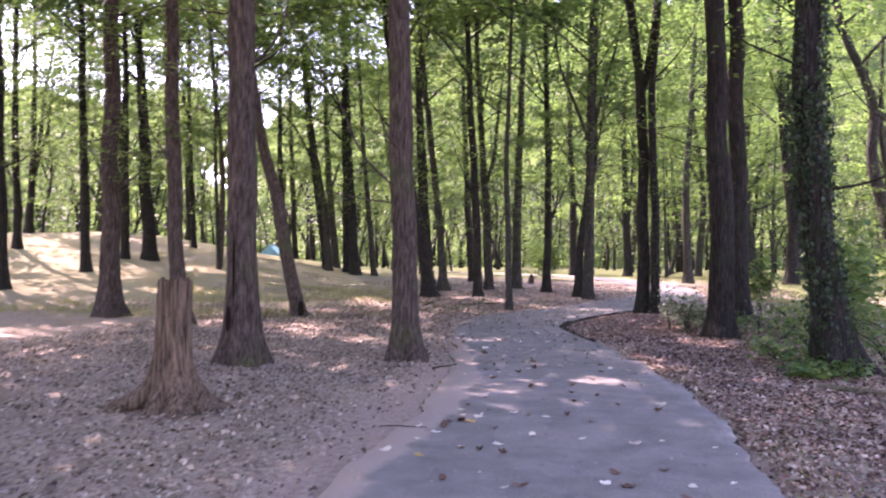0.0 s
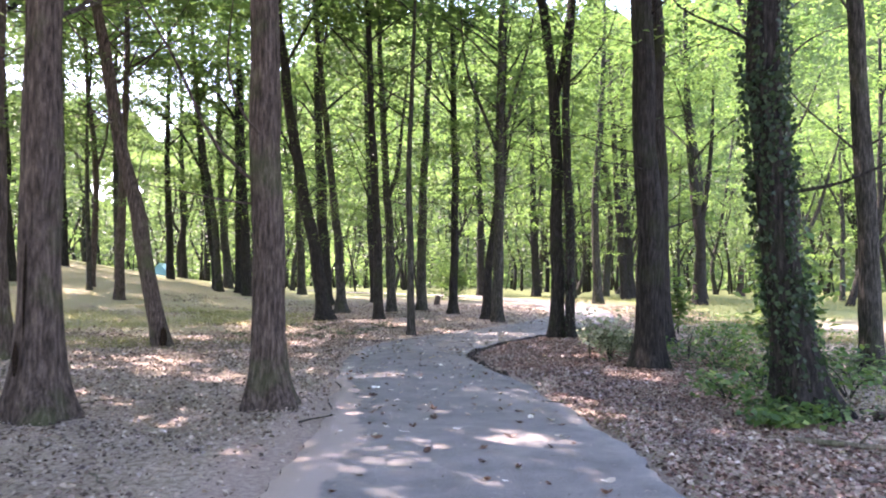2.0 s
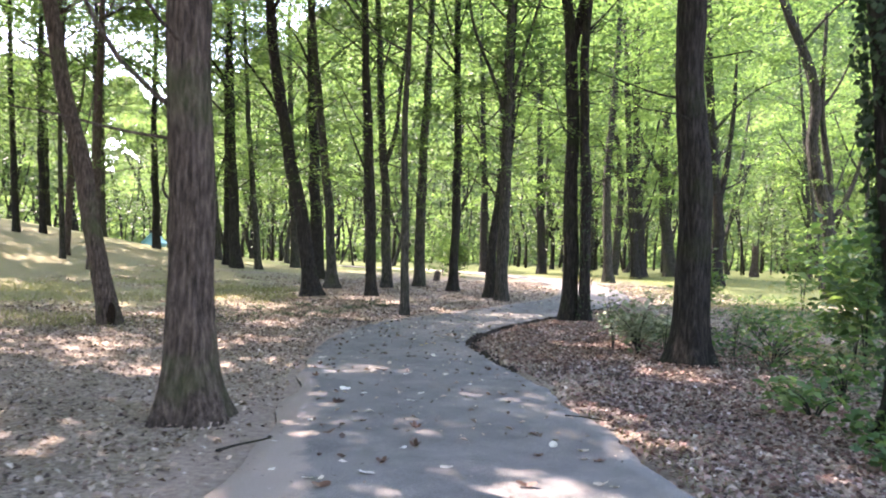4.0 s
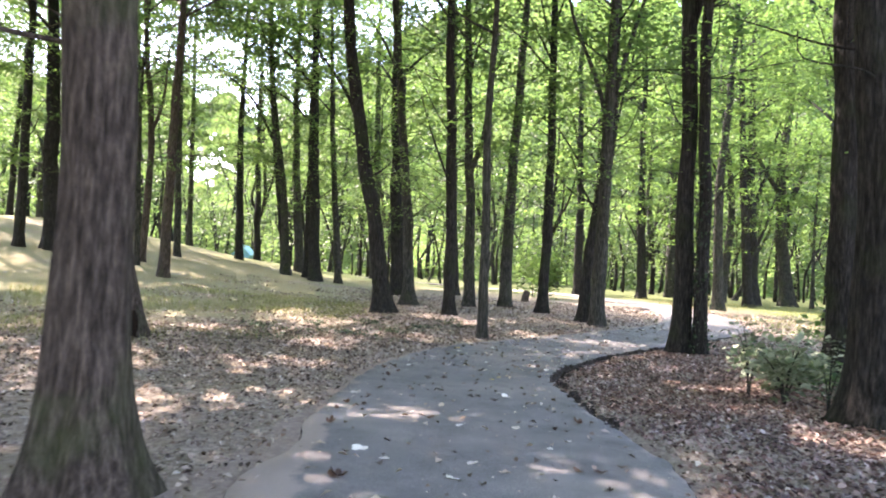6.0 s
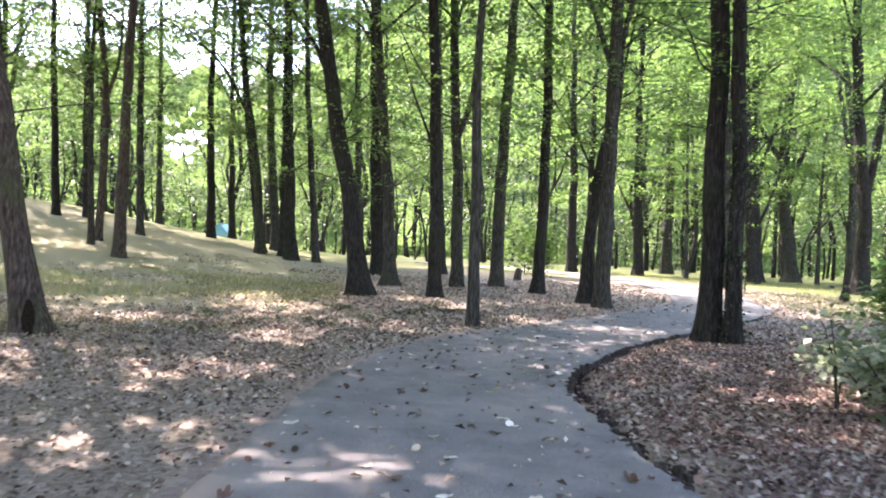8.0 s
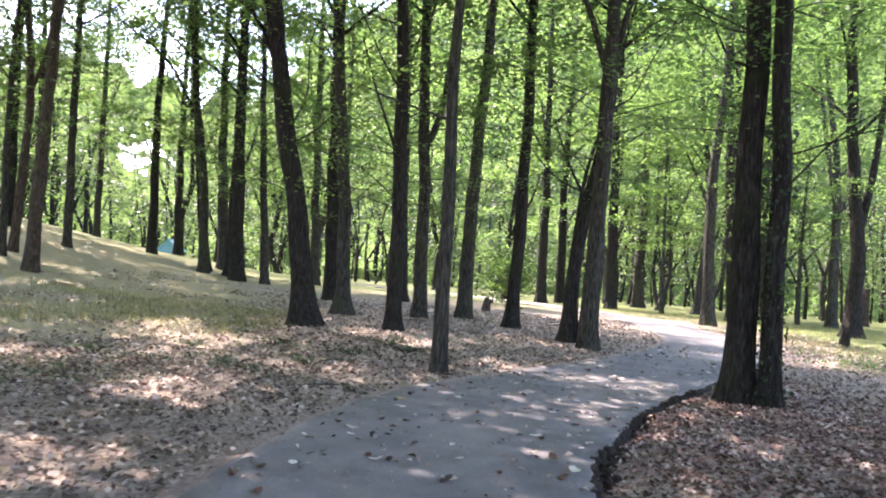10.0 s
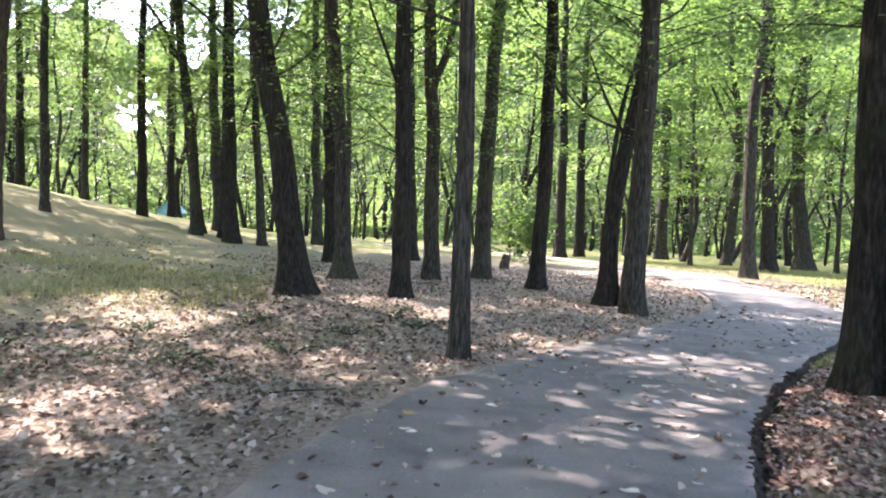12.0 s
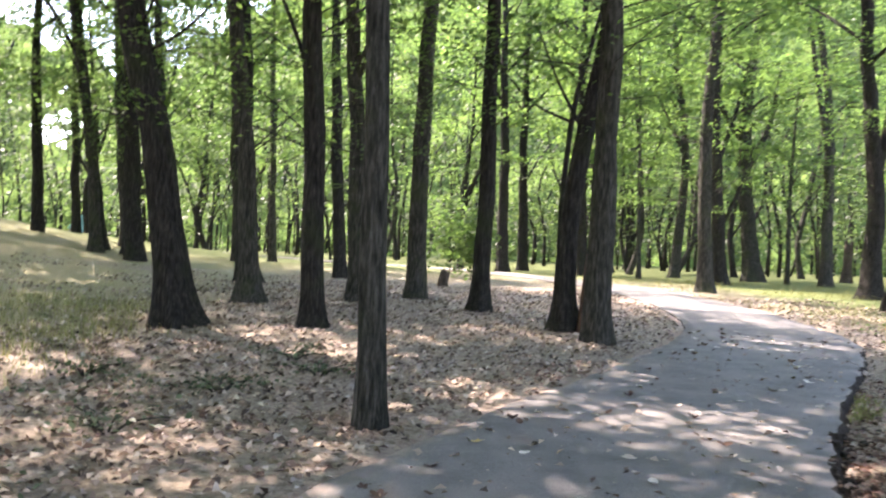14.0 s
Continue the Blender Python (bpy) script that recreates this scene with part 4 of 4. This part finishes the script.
broken_snag(2.66, 33.05, 0.15, 1.35, "rotten red-brown broken trunk beside a leaning tree")
broken_snag(12.4, 40.5, 0.3, 0.55, "low dark broken stump on the grass", D_)
broken_snag(27.0, 70.0, 0.5, 2.6, "short thick dead trunk on the meadow", bark_brown)
broken_snag(0.2, 44.5, 0.3, 0.5, "low brown rotten stump under the trees", bark_brown)


# hollow at the foot of the split tree; near-black colour paints its inner shade
def hollow(owner, x, y, z, w, h, turn):
    sides, rings = 16, 5
    v, f = [], []
    for i in range(rings):
        s = 1 - i / rings
        for k in range(sides):
            a = 2 * math.pi * k / sides
            v.append((w * s * math.cos(a) * (1 + 0.3 * noise.noise((math.cos(a) * 2, math.sin(a) * 2, h))), -0.045 * (1 - abs(s - 0.8)), h * s * math.sin(a)))
    v.append((0, -0.01, 0))
    f = [(i * sides + k, i * sides + (k + 1) % sides, (i + 1) * sides + (k + 1) % sides, (i + 1) * sides + k) for i in range(rings - 1) for k in range(sides)]
    f += [((rings - 1) * sides + k, (rings - 1) * sides + (k + 1) % sides, rings * sides) for k in range(sides)]
    ob = part("hollow", mesh_of("hollow", v, f, hole_mat), owner, "shallow hollow in the bark with its shade painted near black")
    ob.matrix_basis = pose(x, y, z, 0, 0, turn)


hole_mat, nt, b = nodes_of("hollow_shade", 1.0, 0.0)
n = noise_tex(nt, coords(nt), 30, 5)
nt.links.new(ramp(nt, n, (0.3, (0.006, 0.005, 0.004)), (0.7, (0.025, 0.018, 0.014))), b.inputs["Base Color"])
split_tree = bpy.data.objects["tree"]
hollow(split_tree, -0.12, -0.27, 0.72, 0.055, 0.2, -22)
hollow(split_tree, -0.06, -0.235, 1.5, 0.022, 0.55, -10)
hollow(bent_tree, 0.05, -0.25, 0.2, 0.085, 0.3, 12)


# ---- undergrowth ----
def shrub(x, y, h, w, n, material, label, size=(0.08, 0.16), name="shrub"):
    root = tagged(new(name), label, "shrub" if name == "shrub" else "sapling", "undergrowth")
    root.location = (x, y, float(ground_z(x, y)))
    r = np.random.default_rng(int(abs(x) * 97 + y * 31))
    tips = []
    for k in range(7 if name == "shrub" else 3):
        a, ln = r.uniform(0, 2 * math.pi), w * r.uniform(0.4, 1.0) * (1.0 if name == "shrub" else 0.5)
        tip = np.array([math.cos(a) * ln, math.sin(a) * ln, h * r.uniform(0.55, 1.0)])
        run = spline([(0, 0, -0.05), tip * (0.35, 0.35, 0.6), tip], 7)
        part("stem", mesh_of("stem", *tube(run, np.linspace(0.014, 0.004, 7), 5), bark_grey), root)
        tips += [run[3], run[4], run[5], run[6]]
    t = np.array(tips)
    c = t[r.integers(0, len(t), n)] + r.normal(0, 1, (n, 3)) * np.array([w * 0.28, w * 0.28, h * 0.16])
    c[:, 2] = np.clip(c[:, 2], 0.04, None)
    part("foliage", quads("foliage", leaves(c, size, 1.0, 0.5, width=0.65, r=r), material), root)


LOW = "low leafy green shrub on the forest floor"
for x, y, h, w in ((5.6, 14.1, 0.5, 0.7), (6.4, 13.0, 0.55, 0.8), (5.9, 16.9, 0.6, 0.8), (6.6, 18.4, 0.7, 0.9), (7.6, 15.2, 0.6, 0.9), (5.3, 18.6, 0.45, 0.7), (8.6, 19.5, 0.7, 1.0), (4.5, 12.6, 0.35, 0.6), (9.8, 23, 0.8, 1.1), (7.6, 21.6, 0.6, 0.9)):
    shrub(x, y, h, w, 200, leaf_herb, LOW)
for x, y, h, w in ((4.3, 19.2, 0.6, 0.7), (4.75, 19.8, 0.5, 0.6), (4.1, 18.2, 0.8, 0.45)):
    shrub(x, y, h, w, 420, leaf_sunlit, "low shrub with leaf colour paled to look sunlit")
for x, y, h, w in ((3.75, 18.6, 1.0, 0.4), (4.35, 17.4, 0.9, 0.35), (5.6, 17.7, 0.9, 0.5)):
    shrub(x, y, h, w, 130, leaf_dull, "slender young seedling with thin upright stems", (0.05, 0.11), "sapling")
for x, y in ((-2.4, 25.4), (-3.2, 24.1), (-1.7, 29.2), (-4.6, 26.3), (-3.6, 27.6), (-2.0, 27.0), (-5.4, 24.6), (-1.2, 28.1)):
    shrub(x, y, 0.14, 0.5, 110, leaf_dull, "low grey-green ground plants among fallen leaves", (0.04, 0.09))
shrub(4.75, 11.0, 0.25, 0.6, 300, leaf_herb, "bright green low plants at the foot of the ivy tree")
shrub(4.35, 10.6, 0.18, 0.45, 220, leaf_herb, "bright green low plants at the foot of the ivy tree")
for x, y, h, w in ((6.9, 16.0, 2.1, 1.0), (7.6, 17.6, 2.4, 1.1), (0.5, 51.5, 3.2, 1.6), (1.3, 49.0, 2.4, 1.2), (8.4, 27.5, 1.8, 0.9), (12.5, 30, 2.6, 1.3), (15.5, 34, 3.0, 1.5)):
    shrub(x, y, h, w, 1000 if 48 < y < 52 else 420, leaf_herb if 5 < x < 9 and y < 20 else leaf_green, "young sapling with broad bright leaves", (0.14, 0.26), "sapling")


# ---- loose cover on the ground ----
def scatter(n, x0, x1, y0, y1, r, edge=0.03, keep=None):
    x, y = r.uniform(x0, x1, n), r.uniform(y0, y1, n)
    ok = np.concatenate([path_gap(a, q) for a, q in zip(np.array_split(x, 40), np.array_split(y, 40))]) > edge
    if keep:
        ok &= keep(x, y)
    fade = min(1.6, 0.25 * (x1 - x0))
    rim_ = np.minimum(np.minimum(x - x0, x1 - x), np.minimum(y - y0, y1 - y))
    ok &= rim_ / fade > r.uniform(0, 1, n) ** 0.7
    x, y = x[ok], y[ok]
    return np.stack([x, y, ground_z(x, y)], 1)


r4 = np.random.default_rng(11)


def bumps(p):
    return np.array([noise.noise((x * 0.7, y * 0.7, 0)) * 0.05 + noise.noise((x * 2.6, y * 2.6, 5)) * 0.025 for x, y, _ in p])


def litter(name, n, box, size, label, material=litter_mat):
    p = scatter(n, *box, r4, 0.015)
    g_ = np.concatenate([path_gap(a[:, 0], a[:, 1]) for a in np.array_split(p, 40)])
    dens = np.array([noise.noise((x * 0.45, y * 0.45, 8)) for x, y, _ in p])
    bare = 0.95 * np.clip((-4 - p[:, 0]) / 4, 0, 1) * np.clip((p[:, 1] - 22) / 5, 0, 1)
    ok = r4.uniform(-0.9, 0.35, len(p)) < dens + 0.25 - bare
    left = p[:, 0] < np.interp(p[:, 1], ROUTE[:820, 1], ROUTE[:820, 0])
    ok &= r4.uniform(0, 1, len(p)) > 0.85 * np.exp(-((g_ / np.where(left, 0.12 + 0.45 * np.exp(-((p[:, 1] - 8) / 5.0) ** 2), 0.06)) ** 2))
    p, g_ = p[ok], g_[ok]
    near_ = (np.abs(p[:, 0]) < 14) & (p[:, 1] > -6) & (p[:, 1] < 48)
    p[:, 2] += np.where(near_, bumps(p) * np.clip(g_ / 0.6, 0, 1), 0) - recess(p[:, 0], p[:, 1], g_) * (g_ > 0.01) + r4.uniform(0.006, 0.03, len(p))
    tagged(new(name, quads(name, leaves(p, size, 1.0, 0.5, 0.2, 0.66, r4), material)), label, "leaf litter", kind="stuff")


litter("leaf_litter", 122000, (-10, 10, 0, 25.5), (0.026, 0.074), "brown and grey dry fallen leaves")
litter("leaf_litter", 58000, (-15, 14, 21.5, 45.5), (0.045, 0.11), "brown and grey dry fallen leaves under trees")

litter("leaf_litter", 9000, (-8, 1.8, 16, 31), (0.05, 0.105), "large curled brown and pale leaves on dark soil")
litter("leaf_litter", 36000, (1.0, 6.4, 0.5, 18), (0.03, 0.085), "red-brown dry leaves banked along the asphalt", red_litter)
litter("leaf_litter", 27000, (0.6, 7.4, 15.5, 30), (0.032, 0.088), "red-brown dry leaves inside the bend", red_litter)
litter("leaf_litter", 7000, (1.0, 4.6, 16, 28), (0.04, 0.09), "large dry leaves heaped beside the broken asphalt edge", red_litter)


def blades(name, n, box, size, label, cut):
    p = scatter(n, *box, r4, 0.1, lambda x, y: np.array([noise.noise((a * 0.22, q * 0.22, 4)) for a, q in zip(x, y)]) + r4.normal(0, 0.12, len(x)) > cut)
    m = len(p)
    h = r4.uniform(*size, m)
    a = r4.uniform(0, 2 * np.pi, m)
    side = np.stack([np.cos(a), np.sin(a), np.zeros(m)], 1) * 0.006
    lean = np.stack([r4.normal(0, 0.35, m) * h, r4.normal(0, 0.35, m) * h, h], 1)
    q = np.stack([p - side - (0, 0, 0.03), p + side - (0, 0, 0.03), p + lean + side * 0.2, p + lean - side * 0.2], 1)
    tagged(new(name, quads(name, q, grass_mat)), label, "grass", kind="stuff")


blades("grass", 38000, (-17, -3.5, 18, 36), (0.06, 0.16), "thin yellow-green grass between fallen leaves", 0.02)
blades("grass", 16000, (5.2, 14, 9, 20.5), (0.06, 0.2), "thin green grass under the trees", -0.03)
blades("grass", 14000, (8.2, 15, 20.5, 34), (0.06, 0.18), "thin green grass beyond the twin trunks", 0.0)
blades("grass", 18000, (6, 30, 34, 58), (0.1, 0.25), "sunny green grass beyond the path", -0.1)
blades("moss_edge", 1500, (2.0, 2.9, 4, 13), (0.02, 0.05), "yellow-green moss and short grass along the asphalt", -0.3)
blades("moss_edge", 1600, (4.05, 5.1, 26.9, 28.9), (0.02, 0.06), "yellow-green moss at the foot of the twin trunks", -1.0)

def herbs(name, n, box, size, tall, label, material, cut):
    p = scatter(n, *box, r4, 0.35, lambda x, y: np.array([noise.noise((a * 0.35, q * 0.35, 14)) + 0.6 * noise.noise((a * 1.1, q * 1.1, 3)) for a, q in zip(x, y)]) > cut)
    p[:, 2] += bumps(p) + r4.uniform(0.02, 1.0, len(p)) ** 1.6 * tall
    tagged(new(name, quads(name, leaves(p, size, 1.0, 0.5, 0.15, 0.6, r4), material)), label, "ground plants", kind="stuff")


herbs("ground_plants", 24000, (4.3, 13.5, 9.5, 20.5), (0.04, 0.1), 0.3, "low dull green herbs between the trees", leaf_dull, 0.02)
herbs("ground_plants", 11000, (8.0, 15, 24, 36), (0.05, 0.12), 0.28, "low green herbs on the far side of the path", leaf_herb, 0.05)
herbs("ground_plants", 5200, (-6.5, -0.8, 20.5, 30.5), (0.035, 0.085), 0.1, "small grey-green plants among fallen leaves", leaf_dull, 0.12)

# teal shelter behind the rise
shelter = tagged(new("shelter"), "small pale teal gabled shelter behind the rise", "shelter")
shelter.location = (-28.6, 81.3, float(ground_z(-28.6, 81.3)))
wall_v = [(x, y, z) for y in (-0.9, 0.9) for x, z in ((-0.85, -0.2), (0.85, -0.2), (0.85, 1.3), (0.0, 2.15), (-0.85, 1.3))]
wall_f = [(0, 1, 2, 3, 4), (9, 8, 7, 6, 5), (0, 5, 6, 1), (1, 6, 7, 2), (4, 9, 5, 0)]
part("wall", mesh_of("wall", wall_v, wall_f, teal_paint, False), shelter)
for sgn in (-1, 1):
    roof_v = [(sgn * a, y, z + t) for t in (0.0, 0.06) for y in (-1.0, 1.0) for a, z in ((-0.02, 2.19), (1.0, 1.16))]
    part("roof", mesh_of("roof", roof_v, [(0, 1, 3, 2), (4, 6, 7, 5), (0, 4, 5, 1), (1, 5, 7, 3), (3, 7, 6, 2), (2, 6, 4, 0)], teal_paint, False), shelter)

# ---- leaves lying on the asphalt ----
def leaf_shape(name, lobes, material, curl):
    pts = [(0, 0, 0.004)]
    n = 20
    for k in range(n):
        a = 2 * math.pi * k / n
        w = 0.5 * (0.62 + 0.38 * abs(math.cos(lobes * a / 2)) ** 0.8)
        x, y = w * math.cos(a), 0.72 * w * math.sin(a)
        pts.append((x, y, 0.012 + curl * (x * x + 1.6 * y * y)))
    me = mesh_of(name, pts, [(0, 1 + k, 1 + (k + 1) % n) for k in range(n)], material, False)
    return me


shapes = [leaf_shape("leaf", q, m, cu) for q, m, cu in ((2, fallen_brown, 0.9), (5, fallen_brown, 0.6), (3, fallen_pale, 0.4), (2, fallen_pale, 0.8), (5, fallen_yellow, 0.4), (5, fallen_brown, 1.3), (3, fallen_pale, 0.2))]
names = ["dry brown fallen leaf lying on grey asphalt", "dry brown fallen leaf lying on grey asphalt", "pale tan fallen leaf lying on grey asphalt", "pale tan fallen leaf lying on grey asphalt", "yellow fallen leaf lying on grey asphalt",
         "dark curled fallen leaf lying on grey asphalt", "pale tan fallen leaf lying on grey asphalt"]
r5 = np.random.default_rng(3)
count = 0
while count < 290:
    k = int(np.searchsorted(ROUTE[:, 1], r5.uniform(4.5, 34)))
    f = r5.uniform(-0.95, 0.95)
    f = math.copysign(abs(f) ** 0.8, f)
    x, y, w = ROUTE[k]
    px, py = np.array([x, y]) + np.array([tang[k, 1], -tang[k, 0]]) * f * w / 2 * 0.96 + tang[k] * r5.uniform(-0.1, 0.1)
    i = r5.choice(7, p=[0.24, 0.12, 0.2, 0.17, 0.03, 0.14, 0.1])
    ob = tagged(new("fallen_leaf", shapes[i]), names[i], "leaf", "leaves on the path")
    s = r5.uniform(0.065, 0.15)
    ob.matrix_world = pose(px, py, float(ground_z(px, py)) + 0.018 + 0.012 * (1 - f * f) + 0.006 * noise.noise((px, py, 1)) + 0.001, r5.normal(0, 7), r5.normal(0, 7), r5.uniform(0, 360)) @ Matrix.Diagonal((s, s, s, 1))
    count += 1

r6 = np.random.default_rng(13)
k = r6.integers(np.searchsorted(ROUTE[:, 1], 4.0), np.searchsorted(ROUTE[:, 1], 38.0), 1500)
f = r6.uniform(-0.97, 0.97, 1500)
base = ROUTE[k, :2] + np.stack([tang[k, 1], -tang[k, 0]], 1) * (f * ROUTE[k, 2] / 2)[:, None]
crumbs = np.stack([base[:, 0], base[:, 1], ground_z(base[:, 0], base[:, 1]) + 0.018 + 0.012 * (1 - f * f) + 0.009], 1)
tagged(new("leaf_crumb", quads("leaf_crumb", leaves(crumbs, (0.015, 0.045), 1.0, 0.2, 0.1, 0.6, r6), litter_mat)), "small crumbs of dry leaf on the asphalt", "leaf litter", kind="stuff")

# more leaves strewn over the asphalt
r7 = np.random.default_rng(17)
k = r7.integers(np.searchsorted(ROUTE[:, 1], 11.0), np.searchsorted(ROUTE[:, 1], 33.0), 520)
f = r7.uniform(-0.96, 0.96, 520)
base = ROUTE[k, :2] + np.stack([tang[k, 1], -tang[k, 0]], 1) * (f * ROUTE[k, 2] / 2)[:, None] + r7.normal(0, 0.05, (520, 2))
strewn = np.stack([base[:, 0], base[:, 1], ground_z(base[:, 0], base[:, 1]) + 0.018 + 0.012 * (1 - f * f) + 0.014], 1)
tagged(new("strewn_leaf", quads("strewn_leaf", leaves(strewn, (0.045, 0.1), 1.0, 0.3, 0.2, 0.62, r7), litter_mat)), "small dry brown and pale leaves strewn over the asphalt", "leaf litter", kind="stuff")

# lumps of asphalt broken from the inner edge
rv, rf = [], []
lo, hi = np.searchsorted(ROUTE[:, 1], 15.0), np.searchsorted(ROUTE[:, 1], 27.5)
for _ in range(420):
    k = int(r7.integers(lo, hi))
    x, y, w = ROUTE[k]
    px, py = np.array([x, y]) + np.array([tang[k, 1], -tang[k, 0]]) * (w / 2 * 0.99 + abs(r7.normal(0.02, 0.09)))
    g_ = float(path_gap(px, py)[0])
    z = float(ground_z(px, py)) - (float(recess(px, py, np.array([g_]))[0]) if g_ > 0.02 else 0.01)
    s = r7.uniform(0.018, 0.06)
    n0 = len(rv)
    turn = r7.uniform(0, 6.28)
    for q in range(6):
        a = turn + q * math.pi / 3
        e = s * r7.uniform(0.7, 1.2)
        rv += [(px + e * math.cos(a), py + e * math.sin(a), z - 0.02), (px + 0.75 * e * math.cos(a + 0.2), py + 0.75 * e * math.sin(a + 0.2), z + s * r7.uniform(0.5, 1.0))]
    for q in range(6):
        a, c_ = n0 + 2 * q, n0 + 2 * ((q + 1) % 6)
        rf.append((a, c_, c_ + 1, a + 1))
    rf.append(tuple(n0 + 2 * q + 1 for q in range(6)))
tagged(new("asphalt_rubble", mesh_of("asphalt_rubble", rv, rf, edge_mat, False)), "dark crumbled asphalt lumps along the broken path edge", "rubble", kind="stuff")
